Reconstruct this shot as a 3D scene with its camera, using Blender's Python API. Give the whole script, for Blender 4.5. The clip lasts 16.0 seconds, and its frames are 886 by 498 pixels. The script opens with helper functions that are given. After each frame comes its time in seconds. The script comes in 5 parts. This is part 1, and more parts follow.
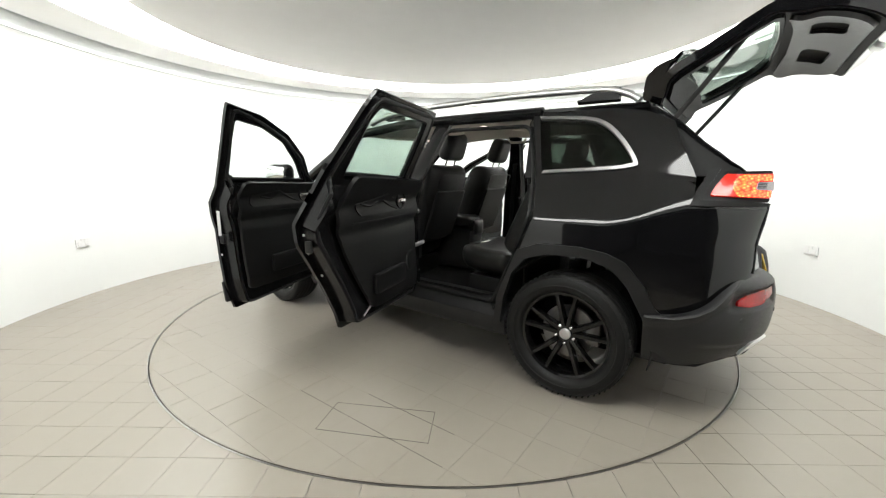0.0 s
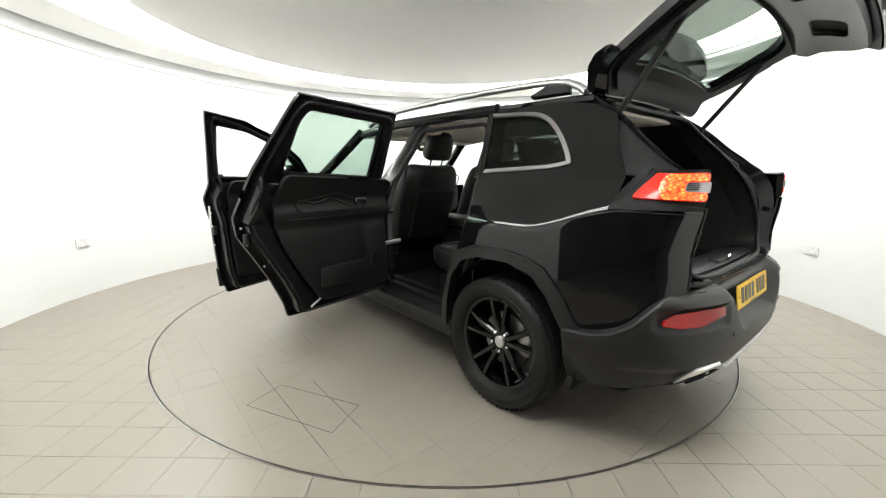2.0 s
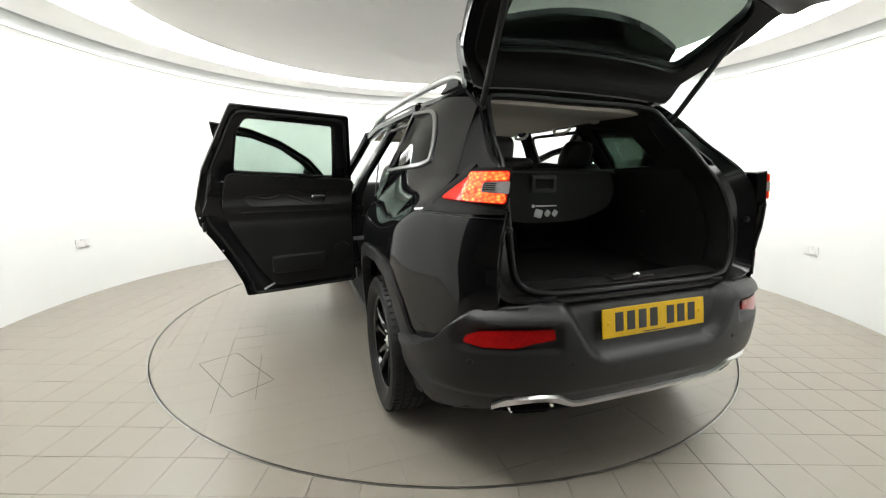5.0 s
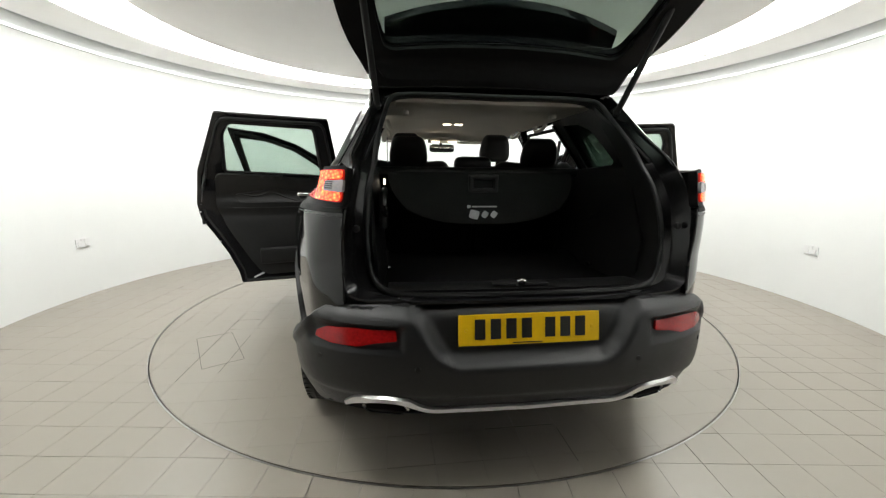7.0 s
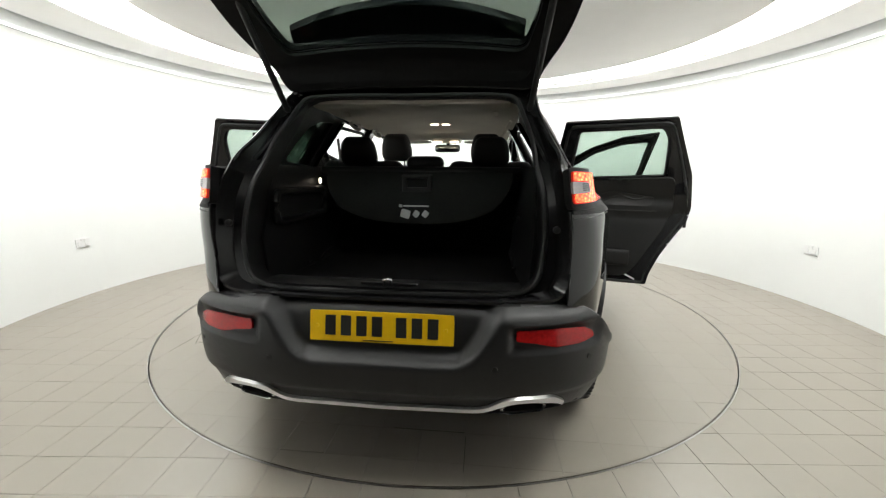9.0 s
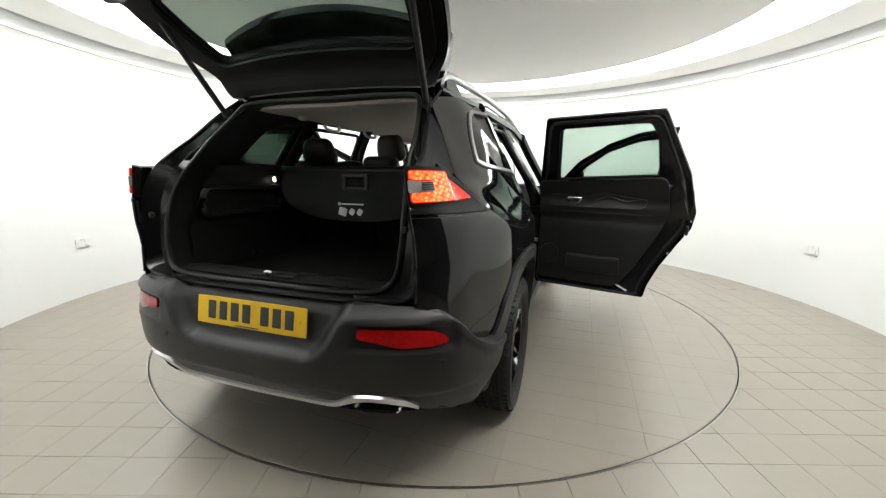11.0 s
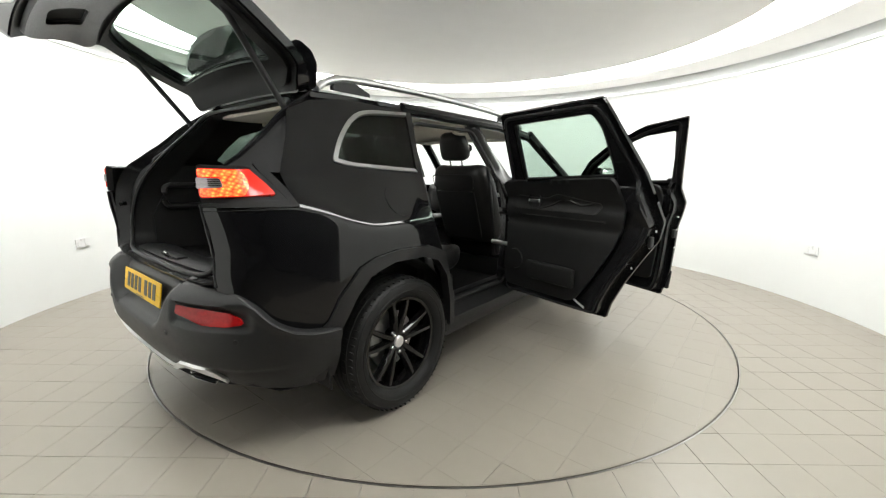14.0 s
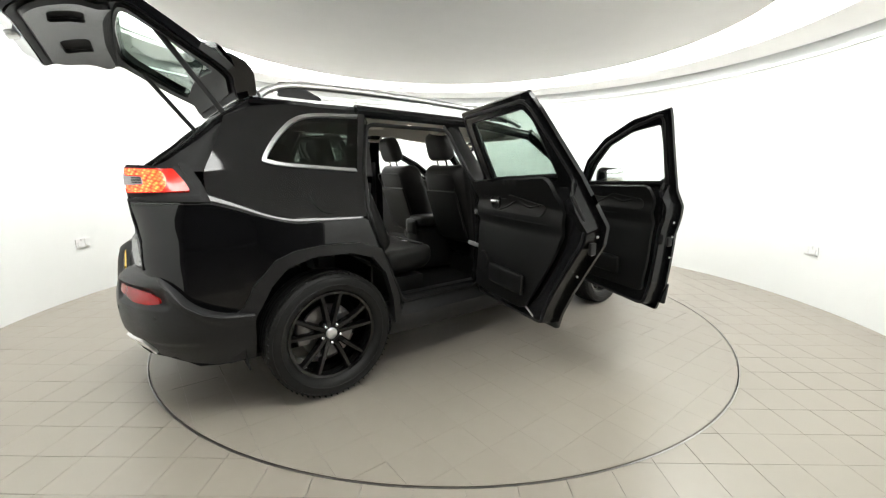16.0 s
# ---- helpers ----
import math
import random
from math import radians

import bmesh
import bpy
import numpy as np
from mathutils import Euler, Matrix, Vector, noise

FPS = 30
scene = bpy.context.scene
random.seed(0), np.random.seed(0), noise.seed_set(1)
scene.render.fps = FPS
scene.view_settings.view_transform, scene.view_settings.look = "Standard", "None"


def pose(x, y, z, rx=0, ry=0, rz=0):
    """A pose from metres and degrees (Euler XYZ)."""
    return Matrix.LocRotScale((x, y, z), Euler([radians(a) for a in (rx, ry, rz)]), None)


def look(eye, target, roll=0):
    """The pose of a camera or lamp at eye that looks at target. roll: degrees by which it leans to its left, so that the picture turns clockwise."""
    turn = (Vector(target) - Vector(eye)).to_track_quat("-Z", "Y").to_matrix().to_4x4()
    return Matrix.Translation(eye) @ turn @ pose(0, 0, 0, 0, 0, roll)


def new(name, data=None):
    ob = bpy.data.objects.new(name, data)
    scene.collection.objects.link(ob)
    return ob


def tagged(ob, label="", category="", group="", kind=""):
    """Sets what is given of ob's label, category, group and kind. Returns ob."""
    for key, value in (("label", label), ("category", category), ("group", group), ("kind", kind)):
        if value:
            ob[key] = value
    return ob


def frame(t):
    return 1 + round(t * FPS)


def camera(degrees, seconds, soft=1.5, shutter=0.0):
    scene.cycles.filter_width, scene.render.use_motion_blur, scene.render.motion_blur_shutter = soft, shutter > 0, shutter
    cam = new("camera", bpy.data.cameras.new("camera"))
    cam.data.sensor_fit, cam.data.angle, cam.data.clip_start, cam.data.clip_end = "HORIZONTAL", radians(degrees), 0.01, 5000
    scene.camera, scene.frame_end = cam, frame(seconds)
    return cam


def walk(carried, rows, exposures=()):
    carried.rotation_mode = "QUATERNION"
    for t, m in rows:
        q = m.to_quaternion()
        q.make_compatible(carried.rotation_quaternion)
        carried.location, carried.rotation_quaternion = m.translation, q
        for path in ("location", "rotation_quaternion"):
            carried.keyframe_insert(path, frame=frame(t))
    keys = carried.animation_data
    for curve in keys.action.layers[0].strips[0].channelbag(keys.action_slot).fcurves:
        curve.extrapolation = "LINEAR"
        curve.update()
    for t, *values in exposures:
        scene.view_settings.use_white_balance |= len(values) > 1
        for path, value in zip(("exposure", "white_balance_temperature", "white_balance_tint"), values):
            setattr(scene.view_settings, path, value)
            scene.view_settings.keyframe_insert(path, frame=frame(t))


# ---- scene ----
eye = Vector((0.0, -3.638, 1.214))
aim = Vector((-math.sin(radians(0.17)) * math.cos(radians(10.86)), math.cos(radians(0.17)) * math.cos(radians(10.86)), -math.sin(radians(10.86))))
cam = camera(95.92, 16.0, soft=1.25)
still = look(eye, eye + aim, 0.53)
walk(cam, [(0.0, still), (16.0, still)], [(0.0, -0.06), (2.0, -0.02), (4.0, 0.0), (6.5, -0.37), (7.2, -0.30), (8.3, -0.20), (9.2, -0.22), (12.0, -0.16), (14.0, -0.06), (16.0, -0.03)])

# closed studio: almost no light but the ring light and the strip on the wall
world = bpy.data.worlds.new("studio_world")
world.use_nodes = True
world.node_tree.nodes["Background"].inputs[0].default_value = (0.9, 0.95, 1.0, 1)
world.node_tree.nodes["Background"].inputs[1].default_value = 0.05
scene.world = world
RING_GLOW, STRIP_GLOW = 12.9, 2.6


# ---- materials ----
def material(name, color, rough=0.5, metal=0.0, coat=0.0, vary=0.0, grain=60.0, bump=0.0, bump_scale=200.0, spread=0.0, emit=None, emit_strength=0.0, ior=1.5, rough_vary=0.0):
    m = bpy.data.materials.new(name)
    m.use_nodes = True
    nt = m.node_tree
    b = nt.nodes["Principled BSDF"]
    b.inputs["Base Color"].default_value = (*color, 1)
    b.inputs["Roughness"].default_value = rough
    b.inputs["Metallic"].default_value = metal
    b.inputs["Coat Weight"].default_value = coat
    b.inputs["Coat Roughness"].default_value = 0.03
    b.inputs["IOR"].default_value = ior
    if emit:
        b.inputs["Emission Color"].default_value = (*emit, 1)
        b.inputs["Emission Strength"].default_value = emit_strength
    co = nt.nodes.new("ShaderNodeTexCoord")
    if vary or rough_vary:
        big, fine = nt.nodes.new("ShaderNodeTexNoise"), nt.nodes.new("ShaderNodeTexNoise")
        big.inputs["Scale"].default_value, fine.inputs["Scale"].default_value = grain * 0.06, grain
        big.inputs["Detail"].default_value, fine.inputs["Detail"].default_value = 3, 4
        for n in (big, fine):
            nt.links.new(co.outputs["Object"], n.inputs["Vector"])
        mix = nt.nodes.new("ShaderNodeMath")
        mix.operation = "ADD"
        nt.links.new(big.outputs["Fac"], mix.inputs[0])
        nt.links.new(fine.outputs["Fac"], mix.inputs[1])
        last = mix.outputs[0]
        if spread:
            info, mul, add = nt.nodes.new("ShaderNodeObjectInfo"), nt.nodes.new("ShaderNodeMath"), nt.nodes.new("ShaderNodeMath")
            mul.operation, add.operation = "MULTIPLY", "ADD"
            mul.inputs[1].default_value = spread
            nt.links.new(info.outputs["Random"], mul.inputs[0])
            nt.links.new(mul.outputs[0], add.inputs[0])
            nt.links.new(last, add.inputs[1])
            last = add.outputs[0]
        if vary:
            ramp = nt.nodes.new("ShaderNodeMapRange")
            ramp.inputs["From Min"].default_value, ramp.inputs["From Max"].default_value = 0.6, 1.4 + spread
            ramp.inputs["To Min"].default_value, ramp.inputs["To Max"].default_value = 1 - vary, 1 + vary
            nt.links.new(last, ramp.inputs["Value"])
            hsv = nt.nodes.new("ShaderNodeHueSaturation")
            hsv.inputs["Color"].default_value = (*color, 1)
            nt.links.new(ramp.outputs[0], hsv.inputs["Value"])
            nt.links.new(hsv.outputs[0], b.inputs["Base Color"])
        if rough_vary:
            r2 = nt.nodes.new("ShaderNodeMapRange")
            r2.inputs["From Min"].default_value, r2.inputs["From Max"].default_value = 0.6, 1.4
            r2.inputs["To Min"].default_value, r2.inputs["To Max"].default_value = rough - rough_vary, rough + rough_vary
            nt.links.new(mix.outputs[0], r2.inputs["Value"])
            nt.links.new(r2.outputs[0], b.inputs["Roughness"])
    if bump:
        bn, bp = nt.nodes.new("ShaderNodeTexNoise"), nt.nodes.new("ShaderNodeBump")
        bn.inputs["Scale"].default_value = bump_scale
        bn.inputs["Detail"].default_value = 3
        bp.inputs["Strength"].default_value, bp.inputs["Distance"].default_value = bump, 0.002
        nt.links.new(co.outputs["Object"], bn.inputs["Vector"])
        nt.links.new(bn.outputs["Fac"], bp.inputs["Height"])
        nt.links.new(bp.outputs[0], b.inputs["Normal"])
    return m


def glass(name, tint, shine=0.03):
    m = bpy.data.materials.new(name)
    m.use_nodes = True
    nt = m.node_tree
    nt.nodes.remove(nt.nodes["Principled BSDF"])
    t, g, f, x = (nt.nodes.new("ShaderNode" + k) for k in ("BsdfTransparent", "BsdfGlossy", "LayerWeight", "MixShader"))
    pw, ml = nt.nodes.new("ShaderNodeMath"), nt.nodes.new("ShaderNodeMath")
    t.inputs[0].default_value = (*tint, 1)
    g.inputs["Roughness"].default_value = 0.01
    pw.operation, ml.operation = "POWER", "MULTIPLY_ADD"
    pw.inputs[1].default_value = 5.0
    ml.inputs[1].default_value, ml.inputs[2].default_value = 0.7, shine
    f.inputs["Blend"].default_value = 0.5
    nt.links.new(f.outputs["Facing"], pw.inputs[0])
    nt.links.new(pw.outputs[0], ml.inputs[0])
    nt.links.new(ml.outputs[0], x.inputs[0])
    nt.links.new(t.outputs[0], x.inputs[1])
    nt.links.new(g.outputs[0], x.inputs[2])
    nt.links.new(x.outputs[0], nt.nodes["Material Output"].inputs[0])
    return m


PAINT = material("black_paint", (0.004, 0.004, 0.0045), 0.06, 0.0, 0.0, 0.25, 40, ior=1.52)
INNER = material("inner_black_paint", (0.007, 0.007, 0.0075), 0.2, 0.0, 0.0, 0.25, 40, ior=1.40)
CLAD = material("grained_dark_plastic", (0.0115, 0.0115, 0.012), 0.40, 0.0, 0.0, 0.25, 80, 0.25, 900, rough_vary=0.05, ior=1.42)
TRIM = material("black_interior_plastic", (0.0065, 0.0065, 0.0065), 0.45, 0.0, 0.0, 0.3, 60, 0.3, 600, ior=1.40)
GATETRIM = material("matt_black_gate_trim", (0.006, 0.006, 0.006), 0.55, 0.0, 0.0, 0.3, 60, 0.3, 600, ior=1.25)
LEATHER = material("black_leather", (0.008, 0.0077, 0.0075), 0.46, 0.0, 0.0, 0.3, 60, 0.5, 260, ior=1.42)
CARPET = material("black_carpet", (0.006, 0.006, 0.006), 0.95, 0.0, 0.0, 0.4, 200, 0.8, 900, ior=1.2)
FABRIC = material("charcoal_fabric", (0.019, 0.019, 0.0185), 0.85, 0.0, 0.0, 0.2, 120, 0.4, 1200, ior=1.2)
LINER = material("beige_headliner", (0.60, 0.555, 0.485), 0.9, 0.0, 0.0, 0.08, 80, 0.3, 900)
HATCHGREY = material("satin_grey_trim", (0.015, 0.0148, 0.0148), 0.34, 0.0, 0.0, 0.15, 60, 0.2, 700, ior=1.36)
RUBBER = material("black_rubber", (0.0038, 0.0038, 0.0037), 0.55, 0.0, 0.0, 0.3, 60, 0.25, 500, ior=1.40)
SEAL = material("seal_rubber", (0.005, 0.005, 0.005), 0.45, ior=1.40)
RIM = material("gloss_black_alloy", (0.004, 0.004, 0.004), 0.06, 0.0, 0.0, 0.2, 40, ior=1.5)
CHROME = material("brushed_chrome", (0.78, 0.78, 0.78), 0.16, 1.0, 0.0, 0.04, 60)
SATIN = material("satin_silver", (0.72, 0.72, 0.72), 0.36, 1.0, 0.0, 0.05, 60)
TRIMSILVER = material("dull_silver_trim", (0.40, 0.40, 0.40), 0.3, 1.0, 0.0, 0.06, 60)
STEEL = material("ring_steel", (0.42, 0.41, 0.40), 0.3, 1.0, 0.0, 0.2, 30)
DISC = material("brake_disc", (0.22, 0.215, 0.21), 0.4, 1.0, 0.0, 0.2, 50)
DARK = material("dark_gap", (0.004, 0.004, 0.004), 0.9, 0.0, 0.0, 0.2, 60)
WALLPAINT = material("white_wall_paint", (0.765, 0.777, 0.768), 0.75, 0.0, 0.0, 0.015, 5, 0.06, 90)
CEILPAINT = material("white_ceiling_paint", (0.90, 0.885, 0.865), 0.85, 0.0, 0.0, 0.02, 5, 0.05, 90)
SHADEGREY = material("grey_shade_line", (0.25, 0.25, 0.25), 0.6, 0.0, 0.0, 0.05, 20)
HALLPAINT = material("dark_hall_paint", (0.11, 0.11, 0.112), 0.8, 0.0, 0.0, 0.2, 8, 0.05, 90)
HALLFLOOR = material("dark_concrete", (0.12, 0.11, 0.095), 0.7, 0.0, 0.0, 0.3, 8, 0.2, 90)
TILE = material("beige_stone_tile", (0.246, 0.222, 0.188), 0.34, 0.0, 0.0, 0.05, 14, 0.08, 160, spread=0.25, rough_vary=0.06)
TABLEGROUT = material("pale_grout", (0.195, 0.176, 0.149), 0.9, 0.0, 0.0, 0.2, 60)
OPENJOINT = material("dirty_open_joint", (0.085, 0.078, 0.07), 0.9, 0.0, 0.0, 0.5, 30)
GROUT = material("grey_grout", (0.135, 0.122, 0.104), 0.9, 0.0, 0.0, 0.2, 60)
SOCKET = material("white_plastic", (0.76, 0.76, 0.76), 0.4, 0.0, 0.0, 0.05, 60)
PLATE = material("yellow_plate", (0.70, 0.43, 0.006), 0.40, 0.0, 0.0, 0.06, 60, ior=1.35)
INK = material("plate_black", (0.012, 0.012, 0.012), 0.4, 0.0, 0.0, 0.2, 60)
PRINT = material("pale_print", (0.55, 0.55, 0.55), 0.6, 0.0, 0.0, 0.1, 60)
REDLENS = material("red_lens", (0.30, 0.006, 0.006), 0.08, 0.0, 0.25, 0.35, 90, 0.10, 300, ior=1.38)
REDGLOW = material("lit_red_lens", (0.45, 0.015, 0.008), 0.2, 0.0, 0.4, 0.1, 60, 0.4, 300, emit=(1.0, 0.03, 0.012), emit_strength=0.25)
REDHOT = material("bright_red_lens", (0.5, 0.02, 0.01), 0.25, 0.0, 0.3, 0.1, 60, 0.4, 300, emit=(1.0, 0.06, 0.02), emit_strength=1.0)
AMBERGLOW = material("lit_led_lens", (0.6, 0.1, 0.02), 0.2, 0.0, 1.0, 0.1, 60, 0.3, 300, emit=(1.0, 0.20, 0.04), emit_strength=1.5)
CLEARLENS = material("clear_lens", (0.32, 0.30, 0.30), 0.15, 0.0, 1.0, 0.15, 120, 0.4, 300)
DOME = material("lit_dome_lens", (0.9, 0.85, 0.75), 0.3, 0.0, 0.0, 0.03, 60, emit=(1.0, 0.85, 0.65), emit_strength=6.0)
SCREEN = material("lit_screen", (0.02, 0.02, 0.03), 0.2, 0.0, 0.0, 0.1, 60, emit=(0.1, 0.2, 0.7), emit_strength=0.6)
MIRROR = material("mirror_glass", (0.85, 0.87, 0.87), 0.02, 1.0, 0.0, 0.02, 30)


def lit_lens(name):
    """A red lens whose moulded cells glow brighter at their hearts."""
    m = material(name, (0.5, 0.02, 0.01), 0.2, 0.0, 0.4, 0.1, 60, 0.4, 300)
    nt = m.node_tree
    b = nt.nodes["Principled BSDF"]
    co, mp, vo, rp = (nt.nodes.new("ShaderNode" + k) for k in ("TexCoord", "Mapping", "TexVoronoi", "ValToRGB"))
    mp.inputs["Scale"].default_value = (64, 64, 84)
    mp.inputs["Rotation"].default_value = (0.5, 0.0, 0.0)
    vo.inputs["Scale"].default_value = 1.0
    vo.inputs["Randomness"].default_value = 0.55
    rp.color_ramp.elements[0].position, rp.color_ramp.elements[0].color = 0.0, (4.4, 1.15, 0.2, 1)
    rp.color_ramp.elements[1].position, rp.color_ramp.elements[1].color = 0.8, (1.2, 0.06, 0.02, 1)
    e = rp.color_ramp.elements.new(0.38)
    e.color = (2.6, 0.36, 0.07, 1)
    nt.links.new(co.outputs["Object"], mp.inputs["Vector"])
    nt.links.new(mp.outputs[0], vo.inputs["Vector"])
    nt.links.new(vo.outputs["Distance"], rp.inputs["Fac"])
    nt.links.new(rp.outputs["Color"], b.inputs["Emission Color"])
    b.inputs["Emission Strength"].default_value = 1.0
    return m


REDCELLS = lit_lens("lit_celled_lens")
CLEAR = glass("clear_glass", (0.95, 0.97, 0.96), 0.012)
TINT = glass("green_tinted_glass", (0.63, 0.70, 0.66), 0.012)
PRIVACY = glass("privacy_glass", (0.24, 0.28, 0.255), 0.035)
GLOW = material("ring_light_diffuser", (0.9, 0.9, 0.9), 0.6, 0.0, 0.0, 0.01, 20, emit=(0.99, 1.0, 0.965), emit_strength=RING_GLOW)
STRIPGLOW = material("strip_light_diffuser", (0.9, 0.9, 0.9), 0.6, 0.0, 0.0, 0.01, 20, emit=(0.97, 1.0, 0.98), emit_strength=STRIP_GLOW)


# ---- mesh helpers ----
def finish(bm, name, mat, smooth=True, angle=35):
    bmesh.ops.recalc_face_normals(bm, faces=bm.faces)
    me = bpy.data.meshes.new(name)
    if smooth:
        for f in bm.faces:
            f.smooth = True
        lim = radians(angle)
        for e in bm.edges:
            if len(e.link_faces) == 2 and e.calc_face_angle(0) > lim:
                e.smooth = False
    bm.to_mesh(me)
    bm.free()
    me.materials.append(mat)
    return me


def part(name, bm, mat, parent=None, label="", smooth=True, angle=35):
    ob = new(name, finish(bm, name, mat, smooth, angle))
    if parent:
        ob.parent = parent
    if label:
        tagged(ob, label)
    return ob


def spline(xs, ys):
    """Natural cubic spline through the points."""
    xs, ys = np.array(xs, float), np.array(ys, float)
    n, h = len(xs), np.diff(xs)
    a, b = np.zeros((n, n)), np.zeros(n)
    a[0, 0] = a[-1, -1] = 1
    for i in range(1, n - 1):
        a[i, i - 1], a[i, i], a[i, i + 1] = h[i - 1], 2 * (h[i - 1] + h[i]), h[i]
        b[i] = 6 * ((ys[i + 1] - ys[i]) / h[i] - (ys[i] - ys[i - 1]) / h[i - 1])
    m = np.linalg.solve(a, b)

    def f(x):
        x = min(max(x, xs[0]), xs[-1])
        i = min(max(int(np.searchsorted(xs, x)) - 1, 0), n - 2)
        p, q = (xs[i + 1] - x), (x - xs[i])
        return float((m[i] * p ** 3 + m[i + 1] * q ** 3) / (6 * h[i]) + (ys[i] / h[i] - m[i] * h[i] / 6) * p + (ys[i + 1] / h[i] - m[i + 1] * h[i] / 6) * q)
    return f


def step(a, b, x):
    t = min(max((x - a) / (b - a), 0), 1)
    return t * t * (3 - 2 * t)


def rounded(pts, r=0.03, n=5):
    """A closed outline with its corners rounded."""
    out = []
    k = len(pts)
    for i in range(k):
        a, b, c = Vector(pts[i - 1]), Vector(pts[i]), Vector(pts[(i + 1) % k])
        d1, d2 = (a - b), (c - b)
        q = min(r, d1.length * 0.45, d2.length * 0.45)
        p1, p2 = b + d1.normalized() * q, b + d2.normalized() * q
        for j in range(n + 1):
            t = j / n
            out.append(tuple(p1 * (1 - t) ** 2 + b * 2 * t * (1 - t) + p2 * t * t))
    return out


def dense(pts, d):
    out = []
    for i in range(len(pts)):
        a, b = Vector(pts[i]), Vector(pts[(i + 1) % len(pts)])
        n = max(1, int((b - a).length / d))
        out += [tuple(a.lerp(b, j / n)) for j in range(n)]
    return out


def inside(p, poly):
    x, y = p
    c = False
    for i in range(len(poly)):
        (x1, y1), (x2, y2) = poly[i - 1], poly[i]
        if (y1 > y) != (y2 > y) and x < (x2 - x1) * (y - y1) / (y2 - y1) + x1:
            c = not c
    return c


def shrink(poly, d):
    """The outline moved inwards by d."""
    k = len(poly)
    area = sum(poly[i - 1][0] * poly[i][1] - poly[i][0] * poly[i - 1][1] for i in range(k))
    s = 1 if area > 0 else -1
    out = []
    for i in range(k):
        a, b, c = Vector(poly[i - 1]), Vector(poly[i]), Vector(poly[(i + 1) % k])
        t = ((b - a).normalized() + (c - b).normalized())
        if t.length < 1e-6:
            t = b - a
        t.normalize()
        out.append((b.x - t.y * d * s, b.y + t.x * d * s))
    return out


def panel(outline, surf, thick, holes=(), cell=0.04, lift=0.0):
    """A curved sheet: an outline with holes in the plane of surf's two parameters, laid on surf and given thickness towards the inside.
    thick: metres or a function of the two parameters."""
    from mathutils.geometry import delaunay_2d_cdt
    loops = [dense(outline, cell)] + [dense(h, cell) for h in holes]
    verts, edges = [], []
    for lp in loops:
        o = len(verts)
        verts += [Vector(p) for p in lp]
        edges += [(o + i, o + (i + 1) % len(lp)) for i in range(len(lp))]
    xs, ys = [p[0] for p in loops[0]], [p[1] for p in loops[0]]
    nb = [Vector(p) for p in verts]
    cells = {}
    for p in nb:
        cells.setdefault((int(p.x // cell), int(p.y // cell)), []).append(p)
    nx, ny = int((max(xs) - min(xs)) / cell) + 2, int((max(ys) - min(ys)) / cell) + 2
    for i in range(nx):
        for j in range(ny):
            p = Vector((min(xs) + (i + 0.37 + 0.5 * (j % 2)) * cell, min(ys) + (j + 0.41) * cell))
            if not inside(p, loops[0]) or any(inside(p, h) for h in loops[1:]):
                continue
            cx, cy = int(p.x // cell), int(p.y // cell)
            if any((q - p).length < cell * 0.45 for a in (-1, 0, 1) for b in (-1, 0, 1) for q in cells.get((cx + a, cy + b), ())):
                continue
            verts.append(p)
    vo, _, fo, *_ = delaunay_2d_cdt(verts, edges, [], 0, 1e-6)
    tris = []
    for f in fo:
        c = sum((vo[i] for i in f), Vector((0, 0))) / len(f)
        if inside(c, loops[0]) and not any(inside(c, h) for h in loops[1:]):
            tris.append(f)
    e = 0.004
    bm = bmesh.new()
    top, bot = {}, {}
    for i in sorted({i for f in tris for i in f}):
        u, v = vo[i]
        p = Vector(surf(u, v))
        n = (Vector(surf(u + e, v)) - Vector(surf(u - e, v))).cross(Vector(surf(u, v + e)) - Vector(surf(u, v - e))).normalized()
        d = thick(u, v) if callable(thick) else thick
        top[i] = bm.verts.new(p + n * lift)
        bot[i] = bm.verts.new(p + n * (lift - d))
    count = {}
    for f in tris:
        bm.faces.new([top[i] for i in f])
        bm.faces.new([bot[i] for i in reversed(f)])
        for k in range(len(f)):
            count.setdefault(frozenset((f[k - 1], f[k])), []).append((f[k - 1], f[k]))
    for key, uses in count.items():
        if len(uses) == 1:
            a, b = uses[0]
            bm.faces.new([top[b], top[a], bot[a], bot[b]])
    return bm


def rbox(sx, sy, sz, r, n=6, at=(0, 0, 0), bend=None):
    """A box with rounded edges; bend moves its points."""
    bm = bmesh.new()
    bmesh.ops.create_cube(bm, size=2)
    bmesh.ops.subdivide_edges(bm, edges=bm.edges, cuts=n, use_grid_fill=True)
    h = Vector((sx / 2, sy / 2, sz / 2))
    for v in bm.verts:
        q = Vector([v.co[i] * h[i] for i in range(3)])
        c = Vector([max(-h[i] + min(r, h[i]), min(h[i] - min(r, h[i]), math.copysign(abs(v.co[i]) ** 0.7, v.co[i]) * h[i])) for i in range(3)])
        q = Vector([math.copysign(abs(v.co[i]) ** 0.7, v.co[i]) * h[i] for i in range(3)])
        d = q - c
        if d.length > 1e-9:
            q = c + d.normalized() * r
        if bend:
            q = Vector(bend(q))
        v.co = q + Vector(at)
    return bm


